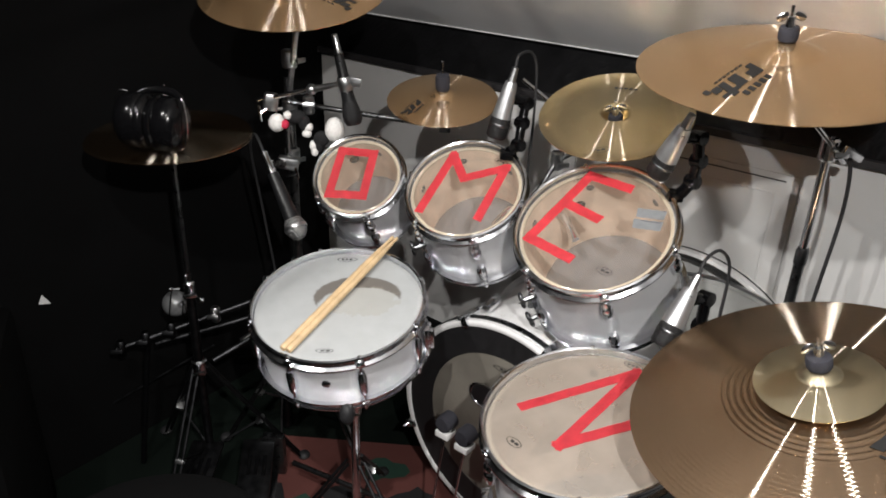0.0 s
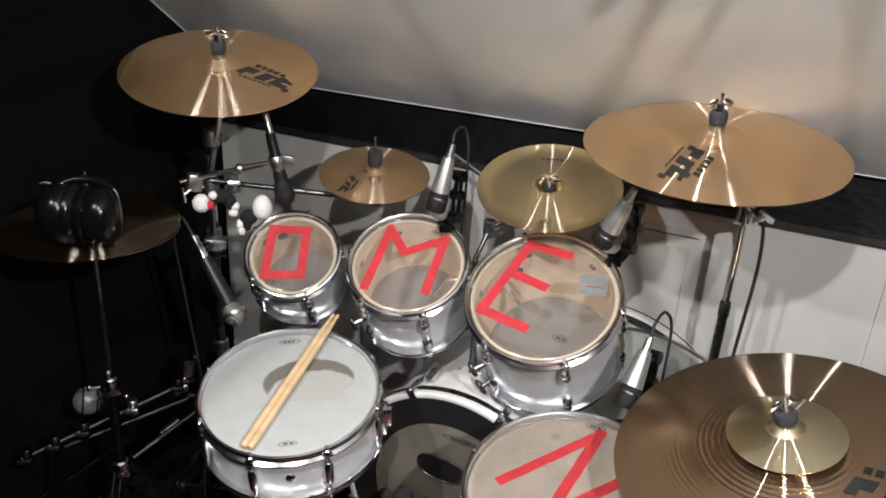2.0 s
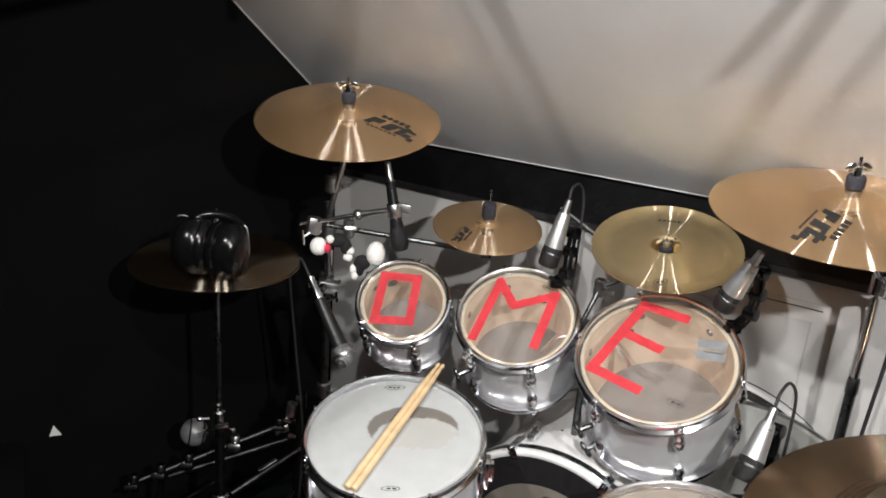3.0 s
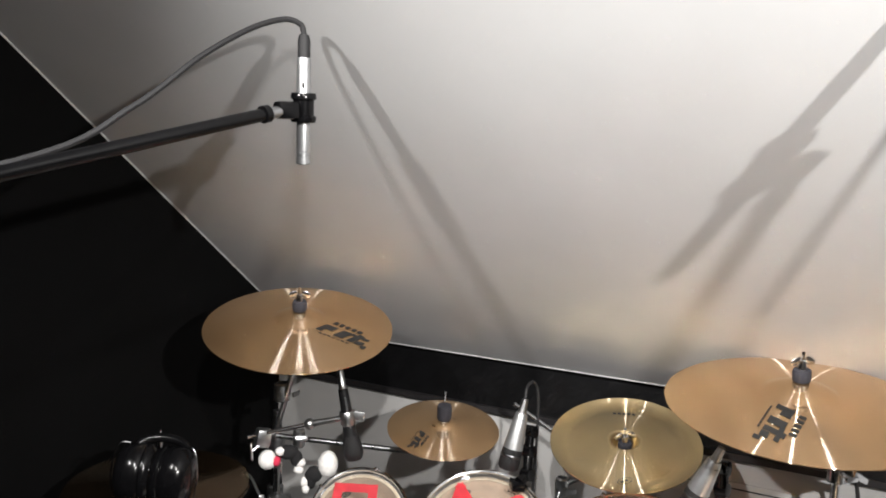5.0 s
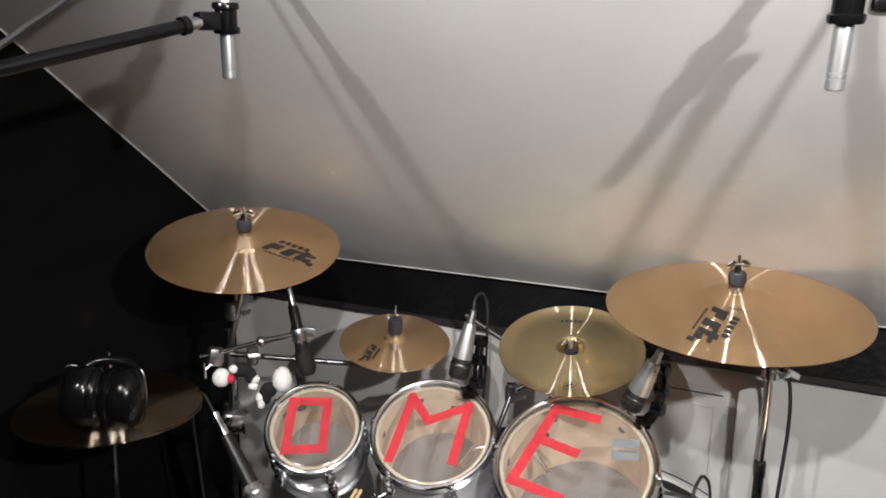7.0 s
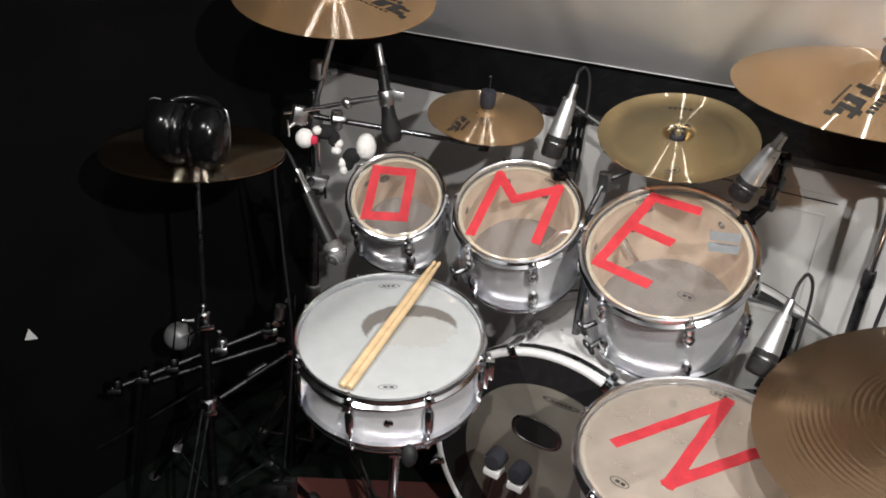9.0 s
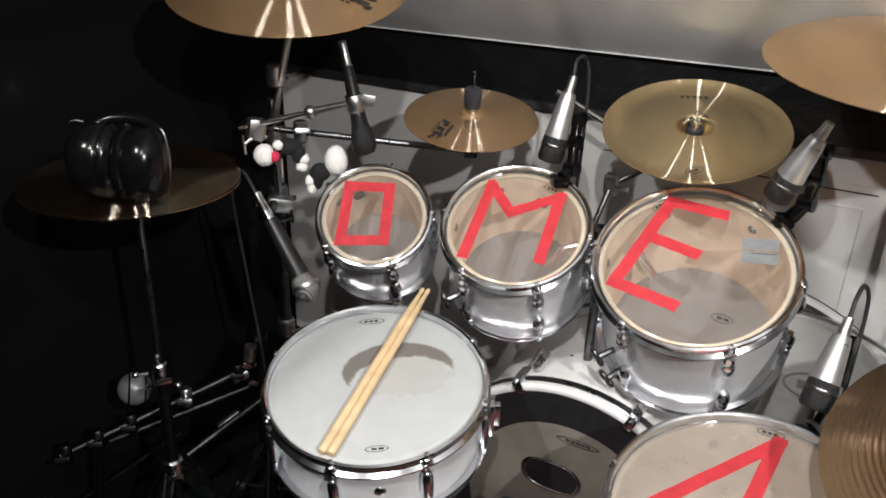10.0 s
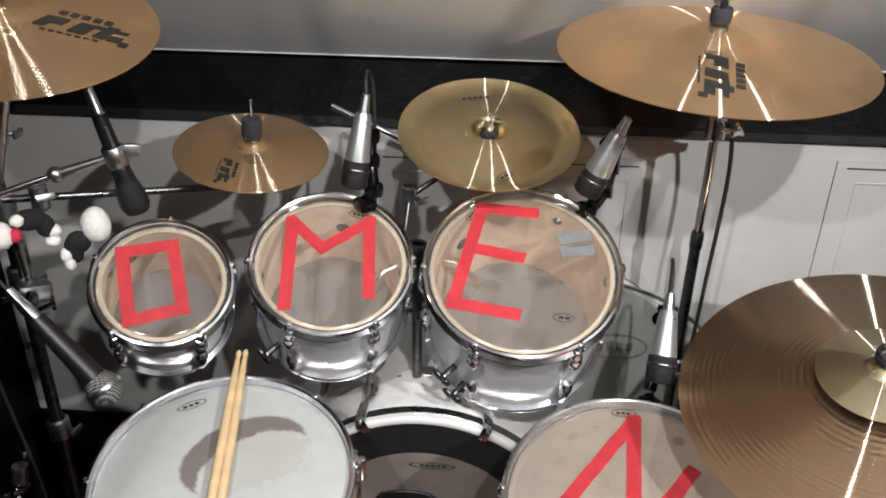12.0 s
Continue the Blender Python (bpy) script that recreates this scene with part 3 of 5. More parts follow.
for th, r, depth, a in ((tom_o, 0.1105, 0.185, 112), (tom_m, 0.1367, 0.205, 58), (tom_e, 0.1640, 0.235, 104)):
    m = pose(0, 0, 0, 0, 0, a) @ pose(r - 0.0187, 0, -depth * 0.42, 0, -90, 0)
    part("vent", lathe([(0, 0.0012), (0.007, 0.0012), (0.008, 0.003), (0.012, 0.0025), (0.0135, 0), (0, 0)], 18, m=m), RUBBER, th, "dark air vent inside the shell")
for th, r, a, z in ((tom_m, 0.1367, 200, -0.15), (tom_e, 0.1640, 196, -0.16), (tom_e, 0.1640, 204, -0.20)):
    bm = tube([(r - 0.012, 0, z), (r + 0.018, 0, z)], 0.006, 8)
    ball(0.012, pose(r + 0.022, 0, z) @ pose(0, 0.009, 0, 25, 0, 0), bm, (0.5, 1.1, 0.8), 10)
    ball(0.012, pose(r + 0.022, 0, z) @ pose(0, -0.009, 0, -25, 0, 0), bm, (0.5, 1.1, 0.8), 10)
    part("wing_bolt", bm, DARK_CHROME, th, "dark chrome wing bolt", m=pose(0, 0, 0, 0, 0, a))
# bass drum
BD = Vector((0.195, 1.366, 0.325))
BAX = Vector((0.6, 0.8, 0))
bass = thing("bass_drum", axis(BD, -BAX, (0.8, -0.6, 0)), "white bass drum with chrome claws and smoky head", "drum", "drum kit")
part("shell", lathe([(0.272, -0.02), (0.272, -0.40), (0.264, -0.40), (0.264, -0.02)], 96, closed=True), WHITE_PAINT, bass, "white wrapped shell")
for z, up in ((0.0, 1), (-0.40, -1)):
    part("hoop", lathe([(0.274, z - 0.040 * up), (0.274, z), (0.278, z + 0.003 * up), (0.286, z + 0.003 * up), (0.290, z), (0.290, z - 0.040 * up)], 96, closed=True), WHITE_PAINT, bass, "white hoop with dark inlay")
    part("inlay", lathe([(0.2905, z - 0.010 * up), (0.2915, z - 0.011 * up), (0.2915, z - 0.028 * up), (0.2905, z - 0.029 * up)], 96, closed=True), DARK_CHROME, bass, "dark band round the hoop")
part("batter_head", lathe([(0, -0.006), (0.205, -0.006), (0.268, -0.008)], 96), BASS_HEAD, bass, "smoky film head with a dark ring")
part("muffle_ring", lathe([(0.206, -0.0045), (0.232, -0.004), (0.2735, -0.001), (0.2735, -0.006), (0.206, -0.0058)], 96, closed=True), BLACK_RING_AND_PORT, bass, "black ring round the head")
bm = bmesh.new()
k, oval = 40, []
for s in (1.0, 0.86):
    oval.append([bm.verts.new((s * (0.062 if s == 1 else 0.0625) * math.copysign(abs(math.cos(2 * math.pi * i / k)) ** 0.6, math.cos(2 * math.pi * i / k)), s * 0.034 * math.sin(2 * math.pi * i / k), 0.001 if s == 1 else 0.002)) for i in range(k)])
for i in range(k):
    bm.faces.new((oval[0][i], oval[0][(i + 1) % k], oval[1][(i + 1) % k], oval[1][i]))
port = part("port_rim", bm, DARK_CHROME, bass, "dark rim of the oval sound port", m=pose(-0.03, 0.082, -0.004))
# no real hole: a flat black disc paints the shade inside the port
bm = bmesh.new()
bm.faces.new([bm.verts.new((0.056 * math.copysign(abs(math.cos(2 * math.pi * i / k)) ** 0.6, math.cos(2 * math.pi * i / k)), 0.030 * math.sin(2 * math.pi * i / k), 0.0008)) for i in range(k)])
part("port", bm, BLACK_RING_AND_PORT, bass, "black disc for the shade inside the oval port", m=pose(-0.03, 0.082, -0.004))
rim_line = [(0.0555 * math.copysign(abs(math.cos(t)) ** 0.6, math.cos(t)), 0.031 * math.sin(t), 0.002) for t in [2 * math.pi * i / 48 for i in range(49)]]
part("port_edge", tube(rim_line, 0.0016, 6, caps=False), CHROME, bass, "thin bright edge of the sound port", m=pose(-0.03, 0.082, -0.004))
badge(bass, 0.015, 0.178, -0.0035, 0.085, 0.014, 180, bars=5)
claw_bm = lambda: box(0.02, 0.012, 0.05, 0.004, pose(0, 0.298, -0.02), box(0.018, 0.03, 0.008, 0.003, pose(0, 0.288, 0.006)))
for a in (-66, -22, 22, 66, 112, 158, 202, 248):
    cl = part("claw", claw_bm(), CHROME, bass, "chrome claw hook", m=pose(0, 0, 0, 0, 0, a))
    part("tension_rod", tube([(0, 0.300, 0.022), (0, 0.300, -0.11)], 0.0035, 8), CHROME, bass, m=pose(0, 0, 0, 0, 0, a))
    bm = lathe([(0, 0.034), (0.012, 0.030), (0.014, 0.02), (0.014, -0.016), (0.010, -0.024), (0, -0.026)], 14)
    part("lug", bm, CHROME, bass, m=pose(0, 0, 0, 0, 0, a) @ pose(0, 0.292, -0.105) @ pose(0, 0, 0, 12, 0, 0))
bm = lathe([(0, 0.002), (0.018, 0.002), (0.020, 0), (0, 0)], 24)
part("badge", bm, DULL_CHROME, bass, "round metal maker's badge", m=pose(0, 0, 0, 0, 0, 2) @ pose(0, 0.2725, -0.165, -90, 0, 0) @ Matrix.Diagonal((1.25, 0.85, 1, 1)))
for s in (-1, 1):
    part("spur", tube([(s * 0.22, -0.15, -0.30), (s * 0.30, -0.32, -0.22)], 0.008, 10), CHROME, bass)

# the tom holder on the bass drum
post = thing("tom_holder", Matrix.Translation((0.262, 1.505, 0.58)), "chrome double tom holder on the bass drum", "tom mount", "drum kit")
part("base_plate", box(0.06, 0.06, 0.02, 0.006), CHROME, post)
part("tube", tube([(0, 0, 0), (0, 0, 0.30)], 0.0095, 14), DARK_CHROME, post)
part("clamp", box(0.045, 0.05, 0.06, 0.01, pose(0, 0, 0.27)), DARK_CHROME, post)
part("arm", tube([(0, 0, 0.27), (-0.07, 0.0, 0.26), (-0.10, 0.0, 0.22)], 0.009, 10), CHROME, post)
part("arm", tube([(0, 0, 0.27), (0.05, -0.05, 0.27), (0.07, -0.10, 0.24)], 0.009, 10), CHROME, post)
part("wing_bolt", box(0.03, 0.006, 0.014, 0.003, pose(0, -0.035, 0.27)), CHROME, post)


# ---- cymbals ----
def dish(R, rb, bow, bell, ridges=()):
    def z(r):
        if r >= rb:
            out = bow * (1 - (r / R) ** 1.5)
        else:
            out = bow * (1 - (rb / R) ** 1.5) + bell * math.cos(0.5 * math.pi * r / rb) ** 0.8
        for a, b, h, p in ridges:
            if a < r < b:
                out += h * math.sin(2 * math.pi * r / p)
        return out
    return z


def cymbal(name, c, n, R, zf, material, label, group="cymbals", step=0.004, seg=128):
    th = thing(name, axis(c, n), label, "cymbal", group)
    rs = [0.006 + (R - 0.006) * i / max(20, int(R / step)) for i in range(max(20, int(R / step)) + 1)]
    prof = [(r, zf(r)) for r in rs] + [(r, zf(r) - 0.0014) for r in rs[::-1]]
    part("disc", lathe(prof, seg, closed=True), material, th)
    return th


def mark(th, zf, x, y, turn, shapes, label="black printed mark"):
    """Flat printed bars that follow the bow: each is x, y, width, height, slant in the mark's own frame."""
    bm = bmesh.new()
    ca, sa = math.cos(radians(turn)), math.sin(radians(turn))
    for (u, v, w, h, s) in shapes:
        nx, ny = max(1, int(w / 0.008)), max(1, int(h / 0.008))
        grid = []
        for j in range(ny + 1):
            row = []
            for i in range(nx + 1):
                a, b = u + w * i / nx + s * j / ny, v + h * j / ny
                X, Y = x + ca * a - sa * b, y + sa * a + ca * b
                row.append(bm.verts.new((X, Y, zf(math.hypot(X, Y)) + 0.0009)))
            grid.append(row)
        for j in range(ny):
            for i in range(nx):
                bm.faces.new((grid[j][i], grid[j][i + 1], grid[j + 1][i + 1], grid[j + 1][i]))
    part("print", bm, INK, th, label)


def maker_mark(s):
    """A heavy slanted word as plain bars with a thin one above and below."""
    big = [(-0.055, -0.012, 0.012, 0.026, 0.010), (-0.043, -0.002, 0.016, 0.016, 0.006), (-0.020, -0.012, 0.018, 0.026, 0.010), (0.006, -0.012, 0.012, 0.032, 0.012), (0.004, 0.008, 0.034, 0.007, 0.003), (0.020, -0.012, 0.014, 0.012, 0.004)]
    small = [(-0.038 + 0.012 * i, 0.022, 0.008, 0.010, 0.002) for i in range(5)]
    tiny = [(-0.045 + 0.009 * i, -0.020, 0.006, 0.003, 0.0) for i in range(7)] + [(0.034, -0.018, 0.009, 0.010, 0.002)]
    return [tuple(s * v for v in q) for q in big + small + tiny]


def topper(th, z, felt=0.016, h=0.022, wing=True, m=None):
    """Felt, sleeve and wing nut on a cymbal."""
    m = m or Matrix()
    part("felt", lathe([(0, z + h), (felt * 0.9, z + h), (felt, z + h * 0.8), (felt, z + h * 0.2), (felt * 0.92, z), (0, z)], 24, m=m), FELT, th, "dark felt washer")
    part("threaded_rod", tube([m @ Vector((0, 0, z - 0.03)), m @ Vector((0, 0, z + h + 0.034))], 0.003, 8), CHROME, th)
    if wing:
        bm = lathe([(0, z + h + 0.016), (0.006, z + h + 0.016), (0.008, z + h), (0, z + h)], 12, m=m)
        for s in (-1, 1):
            bmesh.ops.create_uvsphere(bm, u_segments=10, v_segments=6, radius=0.010, matrix=m @ pose(s * 0.014, 0, z + h + 0.016, 0, s * 35, 0) @ Matrix.Diagonal((1.1, 0.25, 0.75, 1)))
        part("wing_nut", bm, CHROME, th, "chrome wing nut")


zc1 = dish(0.206, 0.056, 0.026, 0.016)
crash_1 = cymbal("crash_cymbal", (-0.305, 1.657, 1.279), (-0.007, -0.303, 1), 0.206, zc1, CRASH, "bronze crash cymbal tilted towards the drummer")
mark(crash_1, zc1, 0.101, -0.070, -27, maker_mark(1.2))
topper(crash_1, 0.040)
zc2 = dish(0.2345, 0.062, 0.030, 0.018)
crash_2 = cymbal("crash_cymbal", (0.606, 1.21, 1.236), (-0.09, -0.142, 1), 0.2345, zc2, CRASH, "large bronze crash cymbal beside the knee wall")
mark(crash_2, zc2, -0.105, -0.095, 223, maker_mark(1.2))
topper(crash_2, 0.046)
zs = dish(0.1295, 0.034, 0.016, 0.012)
splash = cymbal("splash_cymbal", (0.03, 1.667, 1.045), (-0.021, -0.248, 1), 0.1295, zs, CRASH, "small bronze splash cymbal on a boom arm")
mark(splash, zs, -0.068, -0.058, 238, maker_mark(0.62))
topper(splash, 0.026, 0.017, 0.034, wing=False)


def zch(r):
    R = 0.1595
    if r < 0.020:
        return -0.006
    if r < 0.034:
        return -0.006 + 0.022 * math.sin(0.5 * math.pi * (r - 0.020) / 0.014)
    if r < 0.118:
        return 0.016 - 0.014 * ((r - 0.034) / 0.084) ** 1.4
    return 0.002 - 0.002 * math.sin(math.pi * (r - 0.118) / (R - 0.118)) + 0.009 * ((r - 0.118) / (R - 0.118)) ** 2


china = cymbal("china_cymbal", (0.4, 1.492, 1.063), (-0.186, -0.335, 1), 0.1595, zch, CHINA, "small yellow brass china cymbal above the toms")
mark(china, zch, 0.034, 0.100, 160, [(-0.024 + 0.0105 * i, -0.005, 0.007, 0.010, 0.0) for i in range(5)])
badge(china, -0.040, -0.112, 0.0068, 0.032, 0.018, 10, bars=2)
topper(china, -0.004, 0.015, 0.014)

zr = dish(0.269, 0.062, 0.034, 0.022, ridges=((0.075, 0.135, 0.00028, 0.0095), (0.16, 0.255, 0.00012, 0.008)))
RIDE_N = (-0.28, -0.04, 1)
RIDE_C = Vector((0.619, 0.844, 0.829))
ride = cymbal("ride_cymbal", RIDE_C, RIDE_N, 0.269, zr, RIDE, "large lathed bronze ride cymbal with a small cymbal stacked", step=0.0018)
mark(ride, zr, 0.085, -0.15, -38, maker_mark(1.35))
zm = dish(0.088, 0.028, 0.014, 0.012)
mini = cymbal("bell_cymbal", RIDE_C + Vector(RIDE_N).normalized() * 0.046, RIDE_N, 0.088, zm, BELL, "small pale brass bell cymbal stacked on the ride", step=0.003)
topper(mini, 0.024, 0.018, 0.018)

zh = dish(0.178, 0.05, 0.018, 0.016)
hat = cymbal("hi_hat_cymbal", (-0.572, 1.535, 0.972), (-0.005, -0.055, 1), 0.178, zh, HAT, "bronze top hi-hat cymbal under black ear defenders", group="hi-hats")
hat_low = cymbal("hi_hat_cymbal", (-0.57, 1.528, 0.966), (0.0, 0.0, -1), 0.178, zh, HAT, "bronze bottom hi-hat cymbal facing down on its stand", group="hi-hats")


# ---- stands ----
def tripod(th, hub, floor_z, spread, start=30, r=0.007, material=None):
    """Three double-strut legs from a hub down to rubber feet."""
    for k in range(3):
        a = radians(start + 120 * k)
        d = Vector((math.cos(a), math.sin(a), 0))
        s = Vector((-math.sin(a), math.cos(a), 0)) * 0.008
        foot = Vector((hub.x, hub.y, floor_z)) + d * spread
        bm = tube([hub + d * 0.02 + s, foot + s], r * 0.6, 8)
        tube([hub + d * 0.02 - s, foot - s], r * 0.6, 8, bm)
        mid = hub.lerp(foot, 0.55)
        tube([Vector((hub.x, hub.y, hub.z - (hub.z - floor_z) * 0.75)), mid], r * 0.5, 8, bm)
        leg = part("leg", bm, material or DIM_STEEL, th)
        part("bracket", box(0.022, 0.026, 0.012, 0.003, axis(mid, foot - hub)), DULL_CHROME, leg, "dull chrome brace bracket")
        part("rivet", tube([mid - s * 1.8, mid + s * 1.8], 0.004, 8), CHROME, leg, "chrome rivet")
        part("rubber_foot", ball(0.014, Matrix.Translation(foot + Vector((0, 0, 0.012))), scale=(1.3, 1.3, 0.8), seg=12), RUBBER, leg)


def joint(th, p, r=0.015, material=None, name="clamp", bolt=(1, 0, 0)):
    b = Vector(bolt).normalized()
    bm = lathe([(r * 0.75, -0.022), (r, -0.018), (r, 0.018), (r * 0.75, 0.022)], 14, m=Matrix.Translation(p), closed=False)
    tube([Vector(p), Vector(p) + b * 0.034], 0.0045, 8, bm)
    box(0.006, 0.030, 0.012, 0.003, axis(Vector(p) + b * 0.036, b, (0, 0, 1)) @ pose(0, 0, 0, 0, 90, 0), bm)
    part(name, bm, material or CHROME, th)


hs = thing("hi_hat_stand", Matrix(), "dark chrome hi-hat stand with tripod legs on carpet", "cymbal stand", "stands")
hp = Vector((-0.57, 1.528, 0))
part("pull_rod", tube([hp + Vector((0, 0, 0.55)), hp + Vector((0, 0, 1.088))], 0.0035, 8), CHROME, hs)
part("upper_tube", tube([hp + Vector((0, 0, 0.55)), hp + Vector((0, 0, 0.94))], 0.0062, 12), DARK_CHROME, hs)
part("lower_tube", tube([hp + Vector((0, 0, 0.05)), hp + Vector((0, 0, 0.57))], 0.0115, 12), DIM_STEEL, hs)
part("cup", lathe([(0, 0.93), (0.02, 0.935), (0.024, 0.948), (0.0, 0.95)], 20, m=Matrix.Translation(hp)), DULL_CHROME, hs)
joint(hs, hp + Vector((0, 0, 0.585)), 0.014, bolt=(0.4, -1, 0))
for p, d in (((0, -0.012, 0.612), (0.2, -0.5, 1)), ((-0.02, -0.01, 0.59), (-1, -0.4, 0.1)), ((0.016, -0.012, 0.572), (1, -0.5, -0.2))):
    q = hp + Vector(p)
    part("wing_bolt", tube([q, q + Vector(d).normalized() * 0.020], [0.0050, 0.0035], 8, ball(0.0065, Matrix.Translation(q + Vector(d).normalized() * 0.022), seg=10)), CHROME, hs, "small chrome wing bolt")
joint(hs, hp + Vector((0, 0, 0.36)), 0.02, bolt=(0.3, -1, 0))
part("clutch", lathe([(0, 1.068), (0.006, 1.066), (0.008, 1.04), (0.012, 1.03), (0.012, 1.01), (0, 1.01)], 14, m=Matrix.Translation(hp)), CHROME, hs)
tripod(hs, hp + Vector((0, 0, 0.36)), 0.0, 0.25, 20)
bm = box(0.085, 0.26, 0.010, 0.004, pose(-0.57, 1.40, 0.085, 14, 0, 0))
part("footboard", bm, DIM_STEEL, hs, "grey metal footboard")
for s in (-1, 0, 1):
    part("slot", box(0.010, 0.06, 0.003, 0.001, pose(-0.57 + s * 0.02, 1.44, 0.1015, 14, 0, 0)), BLACK, hs, "black slot in the footboard")
DOME = mat("pale_dome", (0.11, 0.113, 0.116), 0.3, grain=0.12, grain_scale=30, stain=0.15, stain_scale=20)
dome = thing("metal_dome", axis((-0.655, 1.630, 0.482), (0.30, -0.8, 0.5)), "round pale dome with dark straps beside the hi-hat stand", "metal dome")
part("shell", lathe([(0, 0.024), (0.013, 0.0225), (0.024, 0.017), (0.032, 0.006), (0.0345, -0.004), (0.032, -0.012), (0, -0.016)], 28), DOME, dome)
for u in (-0.012, 0.020):
    arc = [(u, 0.035 * math.sin(a) * math.sqrt(1 - (u / 0.035) ** 2), 0.0255 * math.cos(a) * math.sqrt(1 - (u / 0.035) ** 2) + 0.0005) for a in [radians(-80 + 160 * i / 14) for i in range(15)]]
    part("strap", tube(arc, 0.0020, 6), BLACK, dome, "thin black strap")
solid("cup_arm", tube([(-0.640, 1.610, 0.492), (-0.585, 1.535, 0.555)], 0.004, 8), CHROME, "thin chrome arm holding the pale dome", "arm")

muffs = thing("ear_defenders", axis((-0.553, 1.414, 0.983), (0.05, -0.12, 1), (0.97, -0.12, 0)) @ Matrix.Diagonal((0.86, 1, 1, 1)), "black ear defenders resting on the hi-hat", "ear defenders")
for s in (-1, 1):
    bm = lathe([(0, 0.000), (0.054, 0.0), (0.058, 0.005), (0.058, 0.012), (0.053, 0.016), (0.0575, 0.022), (0.0575, 0.046), (0.054, 0.060), (0.044, 0.070), (0.028, 0.076), (0.0, 0.078)], 32, m=pose(s * 0.006, 0, 0.056, 0, 90 * s, 0) @ Matrix.Diagonal((1, 0.86, 1, 1)))
    cupo = part("ear_cup", bm, BLACK, muffs, "glossy black ear cup")
    part("cushion", lathe([(0.036, -0.004), (0.05, -0.006), (0.055, 0.0), (0.05, 0.006), (0.036, 0.004)], 32, m=pose(s * 0.007, 0, 0.056, 0, 90 * s, 0) @ Matrix.Diagonal((1, 0.86, 1, 1)), closed=True), BLACK, muffs)
    part("wire", tube([(s * 0.074, -0.012, 0.010), (s * 0.086, -0.014, 0.022), (s * 0.092, -0.010, 0.060), (s * 0.086, -0.002, 0.100), (s * 0.076, 0.004, 0.114), (s * 0.060, 0.010, 0.112)], 0.0016, 6, curve=True), CHROME, muffs, "thin steel wire spring")
band = [(0.056 * math.cos(a), 0.030 + 0.02 * math.sin(a), 0.094 + 0.014 * math.sin(a)) for a in [math.pi * i / 16 for i in range(17)]]
part("headband", tube(band, 0.009, 10), BLACK, muffs, "padded black headband")

# splash and crash stand at the corner, behind the small tom
cs = thing("cymbal_stand", Matrix(), "dark cymbal stand with booms behind the small tom", "cymbal stand", "stands")
sp = Vector((-0.352, 1.755, 0))
part("pole", tube([sp + Vector((0, 0, 0.1)), sp + Vector((0, 0, 1.06))], 0.011, 12), DARK_CHROME, cs)
part("upper_pole", tube([sp + Vector((0, 0, 1.02)), (-0.300, 1.675, 1.235), (-0.299, 1.666, 1.30)], 0.007, 10), DULL_CHROME, cs)
for z, b in ((1.11, (1, -0.5, 0)), (0.985, (-1, -0.5, 0)), (0.86, (1, -1, 0)), (0.55, (1, -1, 0))):
    joint(cs, sp + Vector((0.01 if z > 1.1 else 0, -0.02 if z > 1.1 else 0, z)), 0.019, DULL_CHROME, bolt=b)
tripod(cs, sp + Vector((0, 0, 0.34)), 0.0, 0.24, 80, material=DARK_CHROME)
part("boom_arm", tube([(-0.352, 1.74, 1.004), (0.034, 1.705, 0.968)], 0.0065, 10), DARK_CHROME, cs, "dark horizontal boom arm")
joint(cs, (-0.30, 1.735, 1.0), 0.014, DULL_CHROME, bolt=(0.2, -1, 0.3))
bm = box(0.028, 0.02, 0.032, 0.005, pose(0.036, 1.70, 0.972))
part("tilter", bm, DARK_CHROME, cs)
part("splash_rod", tube([(0.034, 1.70, 0.975), (0.0305, 1.668, 1.058)], 0.0035, 8), CHROME, cs)

# right crash stand
rs_ = thing("cymbal_stand", Matrix(), "tall chrome cymbal stand in front of the white wall", "cymbal stand", "stands")
rp = Vector((0.757, 1.295, 0))
part("pole", tube([rp + Vector((0, 0, 0.06)), rp + Vector((0, 0, 0.86))], 0.0105, 14), DARK_CHROME, rs_)
part("upper_pole", tube([rp + Vector((0, 0, 0.84)), rp + Vector((0, 0, 1.07))], 0.0085, 12), CHROME, rs_)
part("collar", lathe([(0.0095, -0.018), (0.0125, -0.014), (0.0125, 0.012), (0.0105, 0.020)], 16, m=Matrix.Translation(rp + Vector((0, 0, 0.855)))), DARK_CHROME, rs_)
joint(rs_, rp + Vector((0, 0, 0.57)), 0.020, CHROME, bolt=(-1, -1, 0))
joint(rs_, rp + Vector((0, 0, 1.075)), 0.017, CHROME, bolt=(0.2, -1, 0))
part("boom_arm", tube([(0.80, 1.315, 1.045), (0.757, 1.285, 1.085), (0.612, 1.215, 1.215), (0.606, 1.21, 1.26)], 0.0055, 10), CHROME, rs_)
part("wing_bolt", box(0.05, 0.008, 0.016, 0.003, pose(0.79, 1.27, 1.075, 0, 25, 20)), CHROME, rs_)
tripod(rs_, rp + Vector((0, 0, 0.3)), 0.0, 0.22, 50)

# china arm from the tom holder
ca_ = thing("cymbal_boom", Matrix(), "short chrome arm carrying the china cymbal", "cymbal arm")
part("rod", tube([(0.235, 1.52, 0.84), (0.30, 1.60, 0.93), (0.37, 1.57, 0.98), (0.402, 1.495, 1.055)], 0.006, 10), DARK_CHROME, ca_)
joint(ca_, (0.30, 1.60, 0.93), 0.015, DULL_CHROME, bolt=(0.3, -1, 0))

